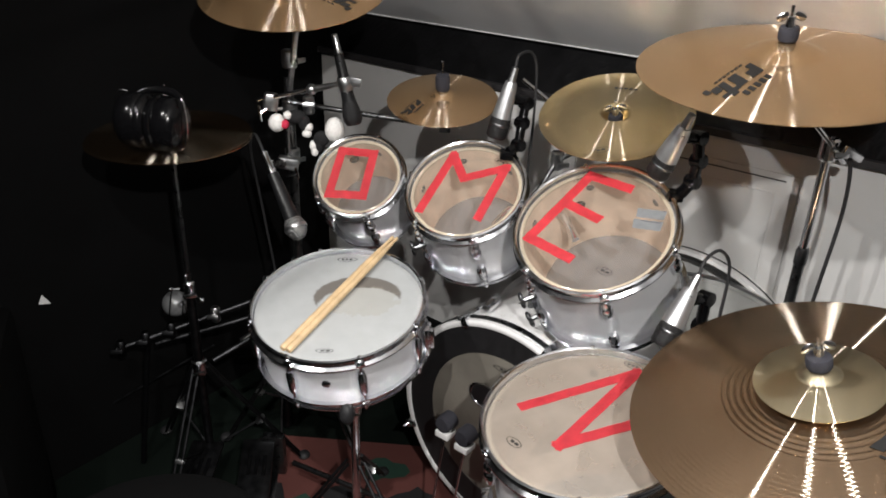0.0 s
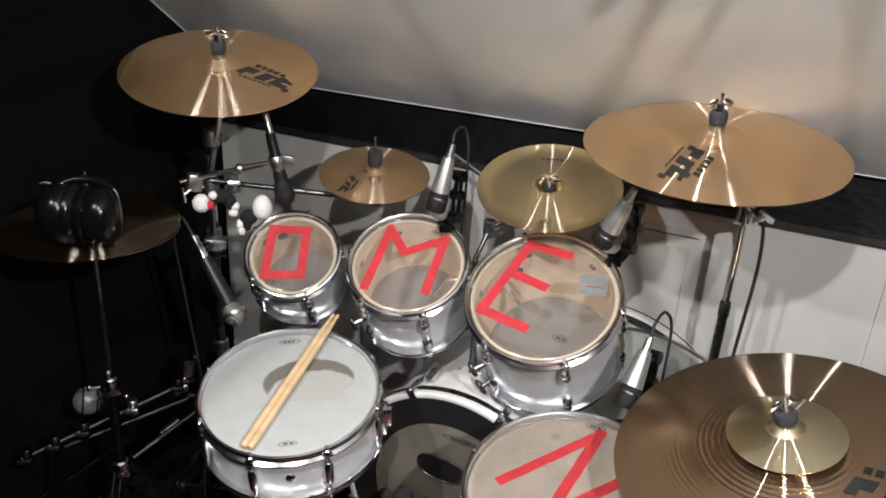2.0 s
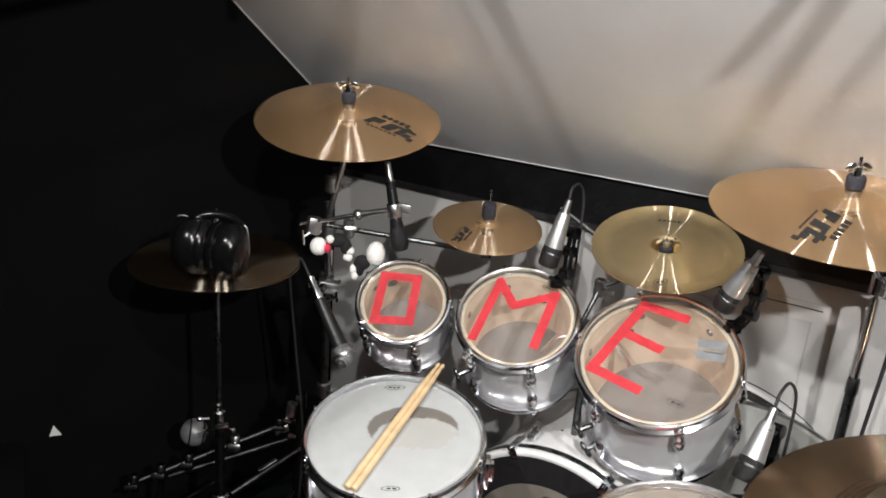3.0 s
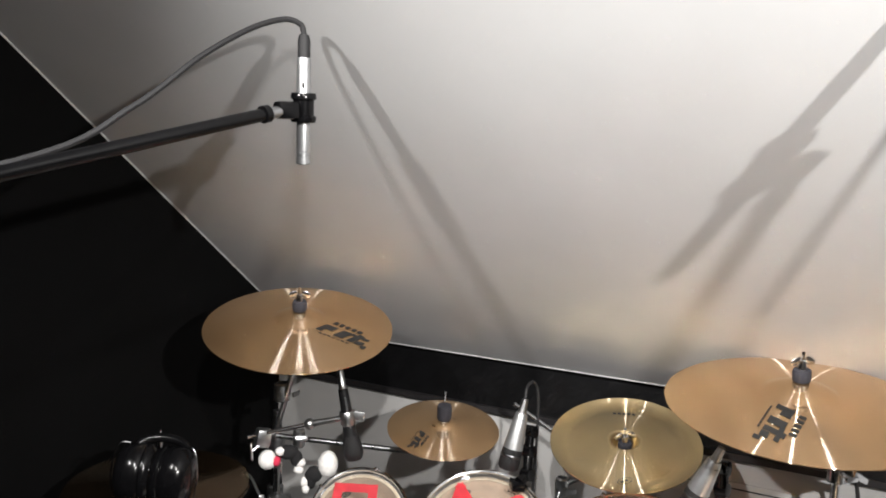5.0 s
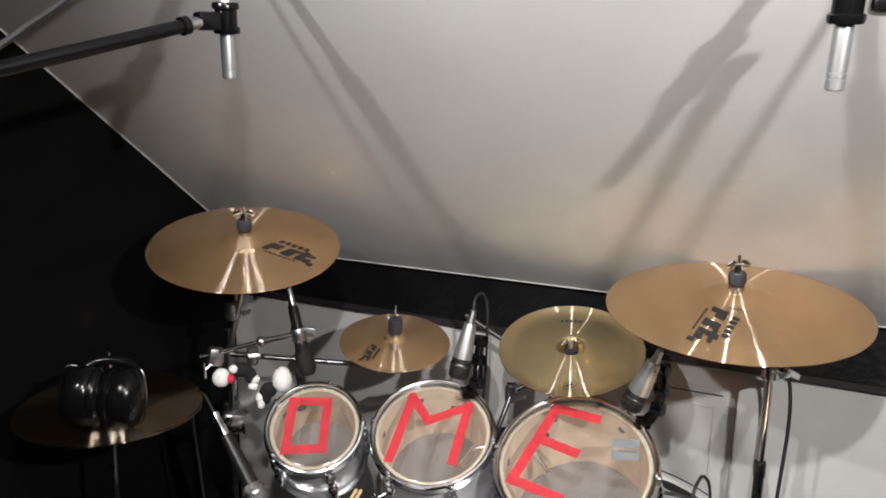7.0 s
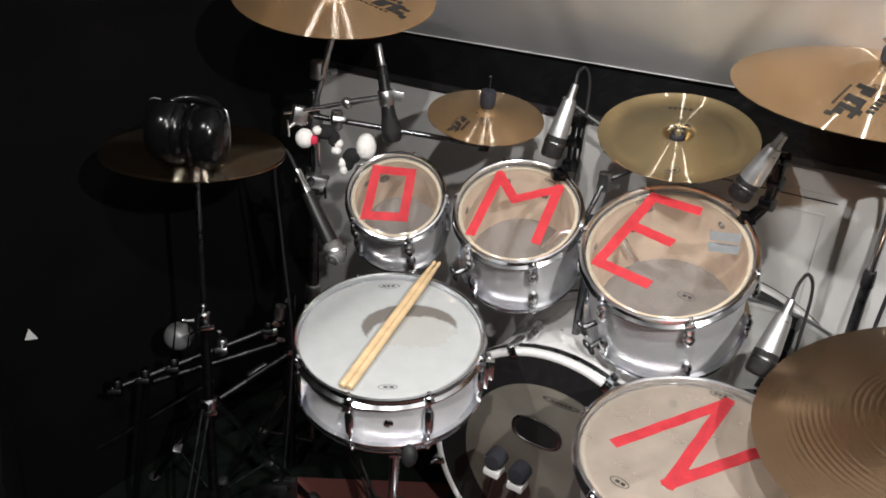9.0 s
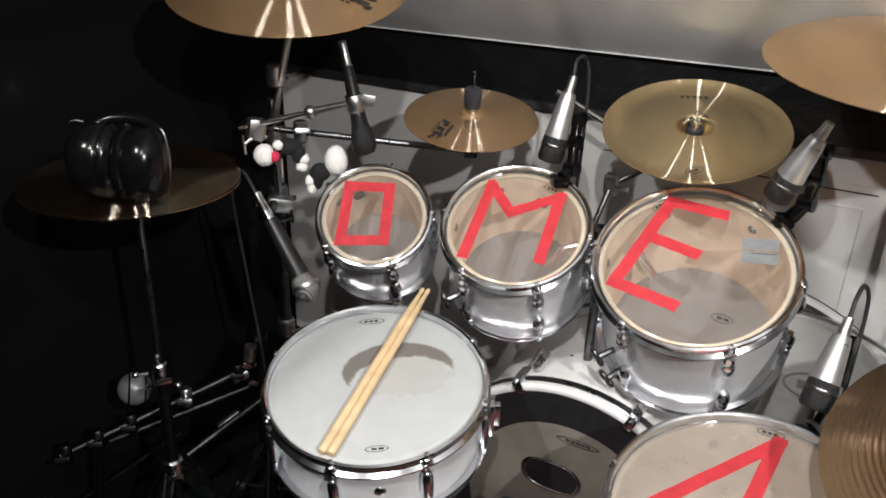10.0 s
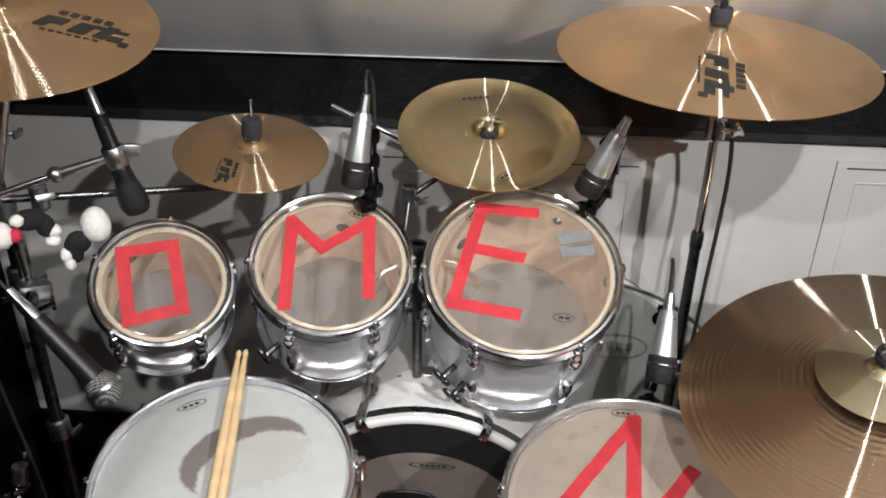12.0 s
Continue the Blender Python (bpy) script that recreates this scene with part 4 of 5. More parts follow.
# ride stand
rd = thing("cymbal_stand", Matrix(), "chrome stand under the ride cymbal", "cymbal stand", "stands")
part("pole", tube([(0.66, 0.80, 0.02), (0.66, 0.82, 0.62), (0.621, 0.844, 0.84)], 0.010, 12), CHROME, rd)
tripod(rd, Vector((0.66, 0.80, 0.3)), 0.0, 0.22, 10)

# snare stand
ss = thing("snare_stand", Matrix(), "chrome snare stand with basket arms under the snare", "snare stand", "stands")
sc = Vector((-0.14, 1.345, 0))
part("pole", tube([sc + Vector((0, 0, 0.08)), sc + Vector((0, 0, 0.50))], 0.011, 12), CHROME, ss)
joint(ss, sc + Vector((0, 0, 0.40)), 0.017, bolt=(0, -1, 0))
for k in range(3):
    a = radians(40 + 120 * k)
    e = snare.matrix_basis @ Vector((0.2 * math.cos(a), 0.2 * math.sin(a), -0.135))
    part("basket_arm", tube([sc + Vector((0, 0, 0.49)), (sc + Vector((0, 0, 0.49))).lerp(e, 0.7) - Vector((0, 0, 0.01)), e], 0.005, 8), CHROME, ss)
    part("grip", ball(0.016, Matrix.Translation(e), scale=(1, 1, 1.5), seg=12), RUBBER, ss, "black rubber grip")
tripod(ss, sc + Vector((0, 0, 0.24)), 0.0, 0.22, 200)

# ---- sticks on the snare ----
def stick_bm(length=0.405):
    p = [(0, 0), (0.0055, 0.0), (0.0073, 0.003), (0.0073, 0.29), (0.0066, 0.33), (0.0042, 0.383), (0.0032, 0.388), (0.0046, 0.394), (0.0046, 0.400), (0.0025, 0.405), (0, 0.406)]
    return lathe(p, 14)


for k, (a, b) in enumerate((((-0.086, -0.150), (0.098, 0.214)), ((-0.073, -0.155), (0.108, 0.210)))):
    M = snare.matrix_basis
    p, q = M @ Vector((*a, 0.000)), M @ Vector((*b, 0.0095))
    solid("drumstick", stick_bm(), STICK, "pale wooden drumstick lying across the snare", "drumstick", axis(p, q - p), group="drumsticks")
# ---- microphones ----
def silver_mic(tip, tail, label, body=None, grille=None):
    """A side-clipped dynamic microphone: square-shouldered grille, tapered body, connector."""
    d = Vector(tail) - Vector(tip)
    L = d.length
    th = thing("drum_microphone", axis(tip, d), label, "microphone", "microphones")
    g = 0.30 * L
    part("grille", lathe([(0, 0), (0.019, 0.001), (0.0225, 0.006), (0.0225, g * 0.62), (0.0215, g)], 24), grille or GRILLE_DARK, th, "dark mesh grille")
    part("band", lathe([(0.0228, g * 0.60), (0.0235, g * 0.62), (0.0235, g * 0.72), (0.0228, g * 0.74)], 24), DARK_CHROME, th)
    part("body", lathe([(0.0215, g), (0.0210, g + 0.004), (0.0150, L * 0.72), (0.0125, L * 0.80), (0, L * 0.80)], 24), body or SILVER, th)
    part("logo", box(0.006, 0.001, 0.012, 0, pose(0, -0.0145, L * 0.68)), INK, th, "small dark printed mark")
    part("connector", lathe([(0, L * 1.0), (0.007, L * 0.995), (0.0085, L * 0.86), (0.0095, L * 0.79), (0, L * 0.79)], 16), DULL_CHROME, th, "metal cable connector")
    return th


def rim_clip(points, rim_point, label):
    th = thing("mic_clip", Matrix(), label, "mic clip", "mic clips")
    part("arm", tube(points, [0.013, 0.012, 0.011, 0.011, 0.013][:len(points)], 10), BLACK, th)
    for p in points[1:-1]:
        part("joint", lathe([(0, -0.014), (0.014, -0.012), (0.014, 0.012), (0, 0.014)], 14, m=axis(p, (0.6, -0.8, 0.1))), BLACK, th)
    part("jaw", box(0.03, 0.035, 0.02, 0.005, Matrix.Translation(rim_point)), BLACK, th)
    return th


def cable(points, label, r=0.0032, name="cable"):
    return solid(name, tube(points, r, 8, curve=True), RUBBER, label, "cable", group="cables")


silver_mic((0.153, 1.531, 0.998), (0.187, 1.541, 1.151), "silver drum microphone aimed at the medium tom")
rim_clip([(0.186, 1.578, 1.075), (0.218, 1.592, 1.062), (0.212, 1.582, 1.02), (0.206, 1.56, 0.975), (0.186, 1.548, 0.962)], (0.180, 1.545, 0.957), "black adjustable clip on the medium tom rim")
cable([(0.187, 1.541, 1.151), (0.194, 1.555, 1.174), (0.222, 1.60, 1.172), (0.238, 1.615, 1.13), (0.24, 1.62, 1.0), (0.235, 1.62, 0.85), (0.24, 1.66, 0.62)], "black cable from the medium tom microphone")
solid("chrome_rod", tube([(0.220, 1.757, 1.077), (0.312, 1.66, 1.026)], 0.0055, 10), CHROME, "short chrome rod beside the medium tom microphone", "rod")
silver_mic((0.449, 1.288, 1.012), (0.486, 1.250, 1.142), "silver drum microphone aimed at the large tom")
rim_clip([(0.482, 1.285, 1.09), (0.520, 1.300, 1.085), (0.532, 1.318, 1.035), (0.530, 1.325, 0.99), (0.515, 1.335, 0.962)], (0.506, 1.345, 0.953), "black adjustable clip on the large tom rim")
silver_mic((0.453, 1.086, 0.763), (0.513, 1.140, 0.882), "silver drum microphone aimed at the floor tom")
rim_clip([(0.515, 1.155, 0.825), (0.545, 1.17, 0.82), (0.545, 1.17, 0.76), (0.50, 1.14, 0.70)], (0.478, 1.118, 0.694), "black adjustable clip on the floor tom rim")
cable([(0.513, 1.140, 0.882), (0.525, 1.152, 0.908), (0.560, 1.185, 0.91), (0.590, 1.205, 0.86), (0.588, 1.20, 0.72), (0.60, 1.22, 0.45), (0.62, 1.25, 0.2)], "black cable from the floor tom microphone")
cable([(0.775, 1.285, 1.08), (0.80, 1.29, 1.05), (0.81, 1.29, 0.95), (0.80, 1.29, 0.75), (0.79, 1.29, 0.5), (0.80, 1.3, 0.1), (0.85, 1.2, 0.01)], "black cable hanging from the crash stand", 0.004)

# dark vocal type microphone over the small tom, on a chrome arm
m1 = thing("drum_microphone", axis((-0.173, 1.633, 0.985), (-0.035, 0.0, 0.176)), "black microphone on a chrome arm above the small tom", "microphone", "microphones")
part("grille", lathe([(0, 0), (0.018, 0.002), (0.0225, 0.012), (0.0225, 0.022), (0.021, 0.034), (0.016, 0.056)], 24), GRILLE_DARK, m1, "dark mesh grille")
part("body", lathe([(0.016, 0.056), (0.0125, 0.10), (0.0115, 0.145), (0.0105, 0.165), (0, 0.166)], 24), MIC_DARK, m1)
# the body's long highlight, modelled as a thin bright strip
part("painted_highlight", box(0.004, 0.0015, 0.085, 0, pose(0.002, -0.0133, 0.105)), DULL_CHROME, m1, "long bright strip imitating the highlight on the body")
part("connector", lathe([(0, 0.210), (0.007, 0.208), (0.008, 0.168), (0.0105, 0.165), (0, 0.165)], 16), DULL_CHROME, m1)
ma = thing("microphone_boom", Matrix(), "chrome arm with clamps holding the small tom microphone", "mic arm")
part("rod", tube([(-0.411, 1.684, 1.020), (-0.270, 1.66, 1.058)], 0.0055, 10), CHROME, ma)
part("knuckle", ball(0.013, pose(-0.275, 1.66, 1.057), seg=12), DULL_CHROME, ma)
part("link", tube([(-0.275, 1.66, 1.057), (-0.205, 1.635, 1.078)], [0.008, 0.006], 10), DULL_CHROME, ma)
bm = lathe([(0.0150, -0.016), (0.0165, -0.014), (0.0165, 0.014), (0.0150, 0.016)], 18, m=axis((-0.192, 1.633, 1.08), (-0.035, 0, 0.176)))
box(0.026, 0.012, 0.022, 0.003, pose(-0.168, 1.632, 1.085, 0, 10, 0), bm)
part("ring", bm, DULL_CHROME, ma)
part("block", box(0.034, 0.03, 0.042, 0.008, pose(-0.379, 1.684, 1.018, 0, 10, 20)), DULL_CHROME, ma)
part("t_bolt", tube([(-0.379, 1.674, 1.01), (-0.400, 1.662, 0.995)], 0.004, 8, tube([(-0.402, 1.66, 1.012), (-0.400, 1.662, 0.975)], 0.003, 8)), CHROME, ma)

part("rod", tube([(-0.352, 1.70, 0.955), (-0.350, 1.70, 0.885)], 0.0042, 8), CHROME, ma)
part("rod", tube([(-0.338, 1.70, 0.955), (-0.337, 1.70, 0.905)], 0.0038, 8), CHROME, ma)
part("t_bolt", tube([(-0.345, 1.66, 0.84), (-0.318, 1.65, 0.852)], 0.0045, 8, tube([(-0.318, 1.66, 0.838), (-0.318, 1.64, 0.868)], 0.0035, 8)), CHROME, ma)

# hand microphone hung beside the small tom, aimed at the snare
tail, tip = Vector((-0.372, 1.568, 0.930)), Vector((-0.283, 1.468, 0.787))
hm = thing("hand_microphone", axis(tip, tail - tip), "dark hand microphone with a steel ball grille", "microphone", "microphones")
part("grille", lathe([(0, -0.026), (0.012, -0.023), (0.0215, -0.012), (0.0255, 0.0), (0.0255, 0.004), (0.022, 0.016), (0.018, 0.024)], 28), GRILLE, hm, "steel ball grille")
part("grille_band", lathe([(0.0257, -0.002), (0.0265, 0.0), (0.0265, 0.004), (0.0257, 0.006)], 28), DULL_CHROME, hm)
part("body", lathe([(0.0185, 0.022), (0.0175, 0.028), (0.0125, 0.14), (0, 0.14)], 24), MIC_DARK, hm)
part("connector", lathe([(0.0095, 0.14), (0.0095, 0.165), (0.008, 0.17), (0.008, 0.195), (0, 0.197)], 16), CHROME, hm)
ha = thing("microphone_boom", Matrix(), "dark mic holder between stand and hand microphone", "mic arm")
part("clamp", box(0.05, 0.03, 0.03, 0.007, pose(-0.34, 1.66, 0.875, 0, 10, 10)), DULL_CHROME, ha)
part("bolt", tube([(-0.365, 1.645, 0.88), (-0.385, 1.63, 0.886)], 0.005, 8), CHROME, ha)
part("holder", tube([(-0.35, 1.65, 0.875), (-0.345, 1.59, 0.90), (-0.352, 1.55, 0.90)], 0.009, 10), BLACK, ha)
part("rod", tube([(-0.342, 1.68, 0.88), (-0.346, 1.70, 0.975)], 0.005, 8), CHROME, ha)
cable([tail, tail + Vector((-0.03, 0.04, 0.03)), (-0.43, 1.66, 0.90), (-0.42, 1.70, 0.70), (-0.40, 1.72, 0.4), (-0.42, 1.7, 0.02)], "black cable of the hand microphone")


def pencil_mic(tip, clip, tail, label):
    d = Vector(tail) - Vector(tip)
    L = d.length
    th = thing("condenser_microphone", axis(tip, d), label, "microphone", "overhead microphones")
    part("capsule", lathe([(0, 0.0), (0.0085, 0.0), (0.0105, 0.002), (0.0105, 0.012), (0.0098, 0.0125), (0.0098, 0.0145), (0.0105, 0.015), (0.0105, 0.019), (0.0098, 0.0195), (0.0098, 0.021), (0.0105, 0.0215)], 24), SILVER, th, "slotted silver capsule")
    part("body", lathe([(0.0105, 0.0215), (0.0105, L * 0.82), (0.0098, L * 0.83), (0, L * 0.83)], 24), SILVER, th)
    part("connector", lathe([(0.0095, L * 0.83), (0.0095, L * 0.95), (0.0075, L), (0, L * 1.01)], 20), RUBBER, th, "black cable connector")
    part("switch", box(0.004, 0.002, 0.008, 0, pose(0, -0.0105, L * 0.62)), INK, th)
    k = (Vector(clip) - Vector(tip)).length
    mc = thing("mic_holder", axis(clip, d), "black clamp round the silver overhead microphone", "mic clip", "mic clips")
    part("sleeve", lathe([(0.0108, -0.022), (0.018, -0.022), (0.0195, -0.018), (0.0195, -0.013), (0.016, -0.011), (0.016, 0.011), (0.0195, 0.013), (0.0195, 0.018), (0.018, 0.022), (0.0108, 0.022)], 28, closed=True), BLACK, mc)
    return th, mc


t1, c1m = pencil_mic((-0.290, 1.172, 1.621), (-0.292, 1.160, 1.707), (-0.294, 1.146, 1.813), "silver pencil condenser microphone hanging over the toms")
b1 = thing("boom_arm", Matrix(), "black boom arm of the overhead microphone stand", "boom arm", "overhead booms")
part("knuckle", box(0.036, 0.02, 0.026, 0.006, axis((-0.316, 1.135, 1.699), (-0.05, -0.05, 1), (-0.6, -0.5, -0.2))), BLACK, b1)
part("ferrule", tube([(-0.326, 1.124, 1.695), (-0.340, 1.108, 1.690)], 0.0085, 12), DULL_CHROME, b1)
part("collar", tube([(-0.340, 1.108, 1.690), (-0.347, 1.101, 1.687)], 0.013, 14), BLACK, b1)
part("tube", tube([(-0.342, 1.106, 1.689), (-0.90, 0.55, 1.46)], 0.0095, 14), BLACK, b1)
cable([(-0.294, 1.146, 1.813), (-0.300, 1.145, 1.828), (-0.325, 1.14, 1.832), (-0.37, 1.11, 1.808), (-0.43, 1.06, 1.755), (-0.50, 1.00, 1.678), (-0.60, 0.90, 1.600), (-0.9, 0.56, 1.482)], "black cable looping from the overhead microphone", 0.0042)
t2, c2m = pencil_mic((0.389, 0.730, 1.615), (0.3826, 0.715, 1.7065), (0.375, 0.698, 1.814), "silver pencil condenser microphone hanging over the ride")
b2 = thing("boom_arm", Matrix(), "black boom arm of the second overhead microphone stand", "boom arm", "overhead booms")
BOOM_DIR = Vector((0.19, -0.85, -0.48)).normalized()
k2 = Vector((0.408, 0.695, 1.705))
part("knuckle", box(0.024, 0.034, 0.024, 0.006, axis(k2, (0.1, 0.0, 1), (1, -0.6, 0))), BLACK, b2)
part("ferrule", tube([k2 + BOOM_DIR * 0.012, k2 + BOOM_DIR * 0.036], 0.0085, 12), DULL_CHROME, b2)
part("collar", tube([k2 + BOOM_DIR * 0.034, k2 + BOOM_DIR * 0.044], 0.013, 14), BLACK, b2)
part("tube", tube([k2 + BOOM_DIR * 0.040, k2 + BOOM_DIR * 0.85], 0.0095, 14), BLACK, b2)
cable([(0.375, 0.698, 1.814), (0.379, 0.696, 1.828), (0.392, 0.682, 1.833), (0.414, 0.66, 1.820), (0.440, 0.61, 1.77), (0.49, 0.45, 1.62), (0.56, 0.2, 1.44)], "black cable looping from the second overhead microphone", 0.0042)
for label, a in (("black tripod mic stand beside the hi-hat", (-0.90, 0.55, 1.46)), ("black tripod mic stand beside the ride", k2 + BOOM_DIR * 0.85)):
    st = thing("mic_stand", Matrix(), label, "mic stand", "mic stands")
    a = Vector(a)
    part("pole", tube([(a.x, a.y, 0.08), a + Vector((0, 0, 0.03))], 0.011, 12), BLACK, st)
    part("clutch", ball(0.026, Matrix.Translation(a), seg=14), BLACK, st)
    tripod(st, Vector((a.x, a.y, 0.25)), 0.0, 0.28, 15, material=BLACK)

# plush doll hung on the corner stand: one plain mesh
bm = bmesh.new()
for p, r, sc_, k in (((-0.367, 1.680, 0.968), 0.020, (1, 1, 1.1), 0), ((-0.340, 1.678, 0.988), 0.010, (1, 1, 1), 0), ((-0.347, 1.676, 0.966), 0.011, (1, 1, 1), 2), ((-0.322, 1.690, 0.982), 0.019, (1.3, 0.9, 0.9), 1),
                     ((-0.303, 1.690, 0.968), 0.014, (1, 0.9, 1.4), 1), ((-0.292, 1.688, 0.958), 0.0105, (1, 1, 1), 0), ((-0.297, 1.686, 0.942), 0.0105, (1.1, 1, 0.9), 0), ((-0.262, 1.69, 0.930), 0.016, (1.2, 0.8, 1.2), 1),
                     ((-0.283, 1.688, 0.913), 0.0095, (1, 1, 1.2), 0), ((-0.280, 1.688, 0.898), 0.010, (0.9, 1, 1.3), 0), ((-0.270, 1.692, 0.918), 0.015, (1, 0.8, 1.6), 1), ((-0.231, 1.695, 0.952), 0.0245, (0.95, 1, 1.25), 0)):
    before = set(bm.faces)
    bmesh.ops.create_uvsphere(bm, u_segments=16, v_segments=10, radius=r, matrix=Matrix.Translation(p) @ Matrix.Diagonal((*sc_, 1)))
    for f in bm.faces:
        if f not in before:
            f.material_index = k
for v in bm.verts:
    v.co += 0.0016 * noise.noise_vector(v.co * 160)
solid("plush_doll", bm, [WHITE_FUR, BLACK_FUR, RED_CLOTH], "small black, white and red plush toy hung on the stand", "plush toy")

# ---- pedals and clutter on the floor ----
pd = thing("bass_pedal", Matrix(), "double bass drum pedal in front of the bass drum", "drum pedal", "pedals")
for p in ((0.073, 1.317, 0.376), (0.118, 1.278, 0.372)):
    m = axis(p, -BAX, (0.8, -0.6, 0))
    b = part("beater", lathe([(0, 0.018), (0.018, 0.016), (0.0215, 0.008), (0.0215, -0.02), (0.0, -0.022)], 20, m=m @ pose(0, 0.012, 0)), FELT, pd, "black felt beater")
    part("white_side", box(0.036, 0.016, 0.034, 0.003, m @ pose(0, -0.016, 0)), WHITE_PAINT, b, "white plastic lower side")
    part("shaft", tube([Vector(p) - Vector((0, 0, 0.02)), Vector((p[0] - 0.03, p[1] - 0.04, 0.13))], 0.003, 8), CHROME, pd)
part("axle", tube([(0.0, 1.31, 0.13), (0.15, 1.20, 0.13)], 0.006, 10), CHROME, pd)
part("footboard", box(0.085, 0.27, 0.010, 0.004, pose(0.0, 1.09, 0.07, 12, 0, -37)), DULL_CHROME, pd)
part("base", box(0.10, 0.36, 0.010, 0.003, pose(0.03, 1.13, 0.006, 0, 0, -37)), BLACK, pd)
part("drive_shaft", tube([(0.02, 1.30, 0.12), (-0.33, 1.48, 0.10)], 0.007, 10), DARK_CHROME, pd, "slim drive shaft")
sl = thing("slave_pedal", Matrix(), "grey metal slave pedal beside the hi-hat pedal", "drum pedal", "pedals")
part("footboard", box(0.085, 0.26, 0.010, 0.004, pose(-0.42, 1.42, 0.085, 14, 0, 8)), DIM_STEEL, sl)
part("post", box(0.06, 0.03, 0.13, 0.006, pose(-0.40, 1.55, 0.065)), DARK_CHROME, sl)
part("base", box(0.09, 0.34, 0.010, 0.003, pose(-0.42, 1.43, 0.006, 0, 0, 8)), BLACK, sl)
for s in (-1, 0, 1):
    part("slot", box(0.010, 0.06, 0.003, 0.001, pose(-0.423 + s * 0.02, 1.46, 0.1035, 14, 0, 8)), BLACK, sl)

fs = thing("folded_stand", Matrix(), "chrome hardware stand lying behind the hi-hat", "folded stand")
part("tube", tube([(-0.790, 1.545, 0.385), (-0.42, 1.722, 0.475)], 0.0075, 10), DIM_STEEL, fs)
part("tube", tube([(-0.72, 1.62, 0.36), (-0.40, 1.74, 0.42)], 0.008, 10), DIM_STEEL, fs)
part("tube", tube([(-0.56, 1.60, 0.33), (-0.39, 1.72, 0.40)], 0.0085, 10), DIM_STEEL, fs)
for f in (0.03, 0.18, 0.34, 0.62, 0.9):
    joint(fs, Vector((-0.790, 1.545, 0.385)).lerp(Vector((-0.42, 1.722, 0.475)), f), 0.012, DULL_CHROME if f == 0.62 else DIM_STEEL, bolt=(0.1, -1, 0.3))
for a, b, r in (((-0.50, 1.66, 0.352), (-0.46, 1.685, 0.370), 0.0125), ((-0.47, 1.70, 0.452), (-0.44, 1.715, 0.459), 0.014), ((-0.43, 1.70, 0.50), (-0.425, 1.70, 0.535), 0.013)):
    part("sleeve", tube([a, b], r, 12), DULL_CHROME, fs, "worn chrome sleeve")
for p in ((-0.435, 1.69, 0.49), (-0.425, 1.70, 0.44), (-0.40, 1.70, 0.40)):
    part("wing_bolt", box(0.026, 0.006, 0.012, 0.003, pose(*p, 20, 35, 40)), CHROME, fs)
part("post", tube([(-0.41, 1.735, 0.02), (-0.41, 1.73, 0.55)], 0.017, 12), BLACK, fs)
part("thin_rod", tube([(-0.92, 1.62, 0.12), (-0.60, 1.72, 0.30)], 0.004, 8), DIM_STEEL, fs)
part("support", tube([(-0.78, 1.56, 0.0), (-0.72, 1.58, 0.40)], 0.008, 8), BLACK, fs)

st = thing("drum_stool", Matrix.Translation((-0.40, 0.80, 0)), "black padded round drum stool behind the snare", "stool")
part("seat", lathe([(0, 0.512), (0.12, 0.510), (0.185, 0.500), (0.208, 0.482), (0.210, 0.455), (0.196, 0.438), (0, 0.436)], 64), BLACKWALL, st, "black padded seat")
part("post", tube([(0, 0, 0.12), (0, 0, 0.44)], 0.014, 12), BLACK, st)
tripod(st, Vector((0, 0, 0.30)), 0.0, 0.24, 45, material=DIM_STEEL)

bm = box(0.35, 0.45, 0.58, 0.02, pose(-1.02, 1.15, 0.29, 0, 0, 25))
solid("equipment_case", bm, BLACKWALL, "black equipment case beside the hi-hat", "case")

# spare drum parts leaning on the knee wall: a loose hoop and a grey film head with an oval mark
def leaning(name, along, r, out, label, category):
    base = place(along, -0.10 - out, 0.006)
    top = place(along, -0.012 - out, 0.0)
    up = Vector((0, 0, 1)) * math.sqrt((2 * r) ** 2 - 0.0077) + (top - base).to_3d().project(WALL_IN)
    n = WALL_DIR.cross(up.normalized())
    return thing(name, axis(base + up * 0.5, n, WALL_DIR), label, category)


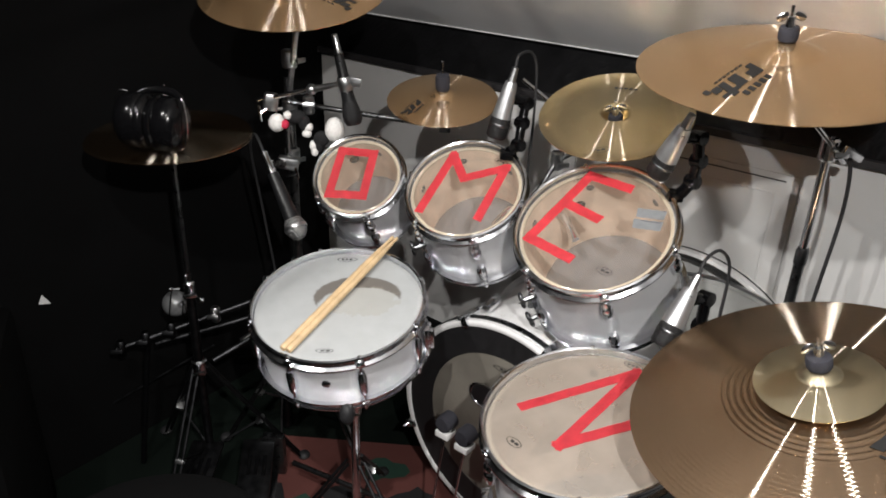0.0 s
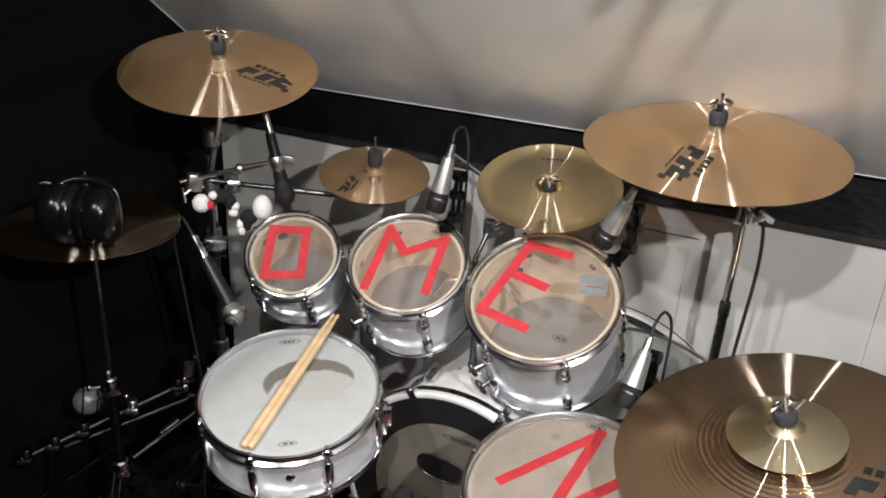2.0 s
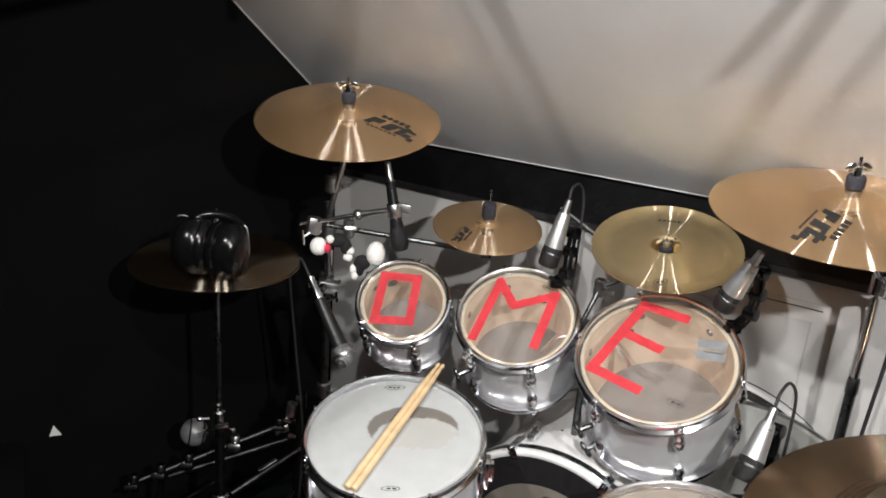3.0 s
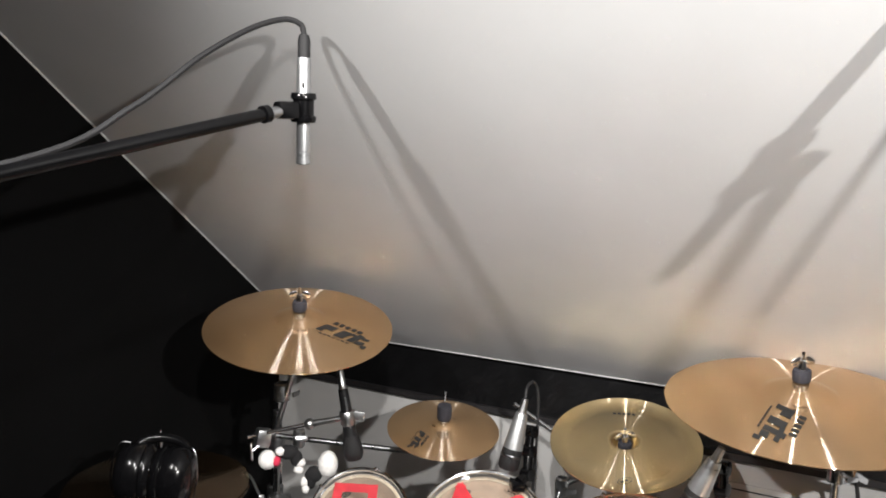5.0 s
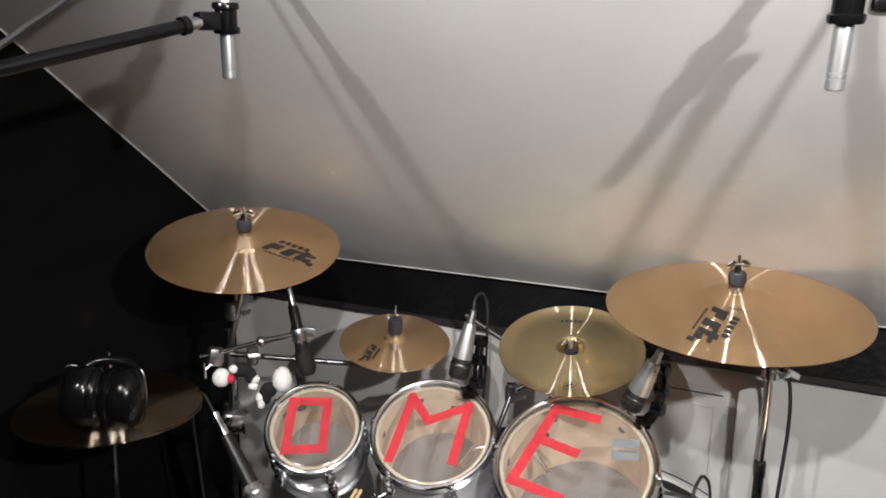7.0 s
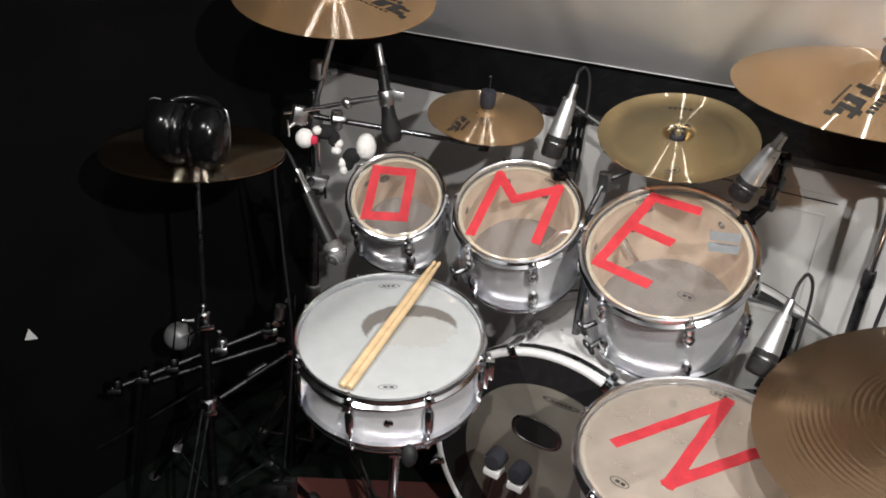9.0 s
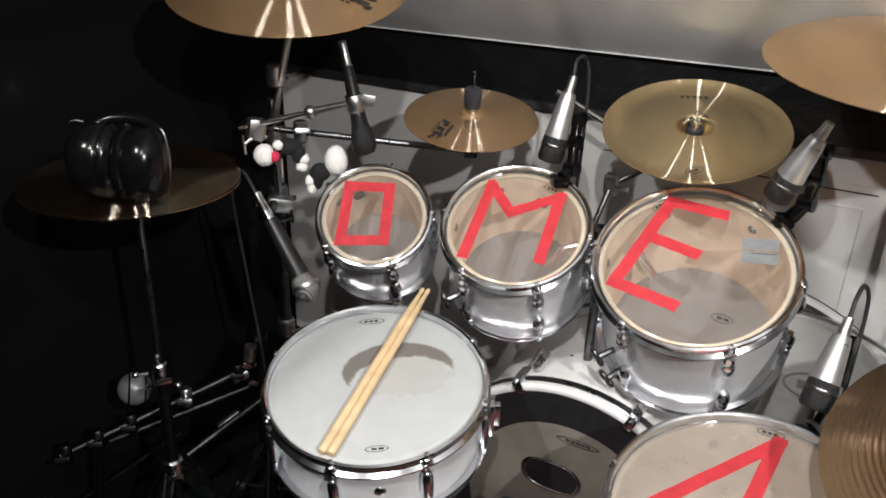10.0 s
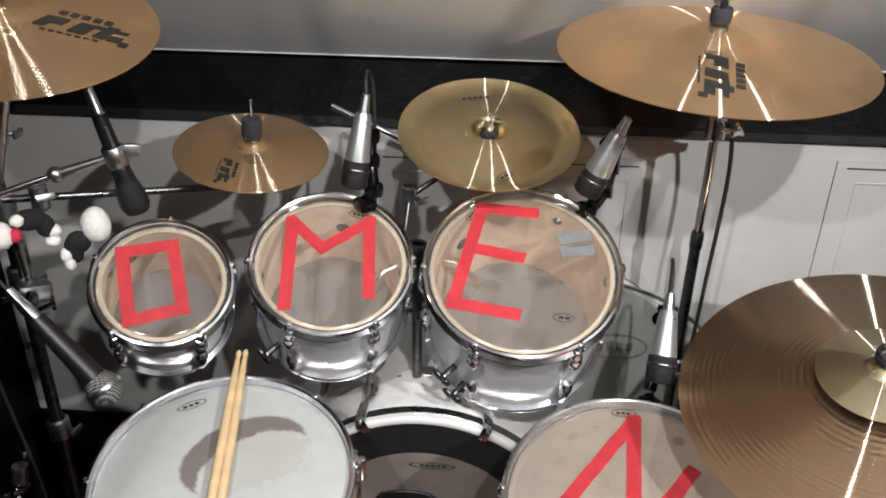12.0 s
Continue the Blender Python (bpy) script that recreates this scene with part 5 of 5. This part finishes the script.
SPARE = film_mat("spare_film", 0.5, (0.55, 0.56, 0.54))
SPARE_INK = mat("faded_print", (0.16, 0.16, 0.16), 0.5, grain=0.2)
sh = leaning("spare_drumhead", 1.40, 0.350, 0.045, "loose grey translucent drum head leaning on the wall", "drum head")
part("film", lathe([(0, 0), (0.336, 0), (0.342, -0.008)], 96), SPARE, sh)
part("ring", lathe([(0.340, -0.012), (0.344, -0.004), (0.350, -0.004), (0.350, -0.012)], 96, closed=True), DULL_CHROME, sh, "thin aluminium ring")
badge(sh, 0.06, 0.200, 0.001, 0.14, 0.062, 0, SPARE_INK, bars=4)
lh = leaning("drum_hoop", 1.30, 0.366, 0.005, "loose white bass drum hoop with dark inlay on wall", "drum hoop")
part("hoop", lathe([(0.350, -0.02), (0.366, -0.02), (0.366, 0.02), (0.350, 0.02)], 96, closed=True), WHITE_PAINT, lh)
part("inlay", lathe([(0.3665, -0.012), (0.3672, -0.011), (0.3672, -0.004), (0.3665, -0.003)], 96, closed=True), INK, lh, "dark inlay band")
part("inner_band", lathe([(0.349, 0.021), (0.358, 0.0212), (0.358, 0.0205), (0.349, 0.0205)], 96, closed=True), INK, lh, "dark band on the face of the hoop")

# pale wall showing through a gap at the foot of the black cloth
for pts in (((-1.002, 0.525), (-0.972, 0.515), (-0.990, 0.548)),):
    bm = slab([place(SIDE + SKEW * o + 0.004, o, z) for o, z in pts], 0.003)
    solid("trim_pale_gap", bm, WHITE_PAINT, "small pale triangle of bare wall between black cloths", "wall patch", kind="structure")
# rug: red field with dark and green figures
bm = slab([(-0.46, 0.75, 0.001), (0.55, 0.70, 0.001), (0.58, 1.66, 0.001), (-0.44, 1.70, 0.001)], 0.006)
RUG = mat("red_rug", (0.11, 0.032, 0.026), 0.95, grain=0.25, grain_scale=300, bump=0.8, bump_scale=600)
solid("rug", bm, RUG, "worn red rug with dark figures under the kit", "rug")

GREEN = mat("rug_green", (0.012, 0.045, 0.03), 0.95, grain=0.3, grain_scale=300)
rng = random.Random(4)
for k in range(9):
    a = Vector((-0.40 + 0.10 * k, 1.52 + 0.13 * rng.uniform(-1, 1), 0.0085))
    bm = bmesh.new()
    ring = [bm.verts.new(a + Vector((0.060 * (1 + 0.3 * rng.uniform(-1, 1)) * math.cos(t), 0.045 * (1 + 0.3 * rng.uniform(-1, 1)) * math.sin(t), 0))) for t in [2 * math.pi * i / 12 for i in range(12)]]
    bm.faces.new(ring)
    ob = new("figure", link_mesh("figure", bm, GREEN if k % 2 else BLACK_FUR))
    ob.parent = bpy.data.objects["rug"]
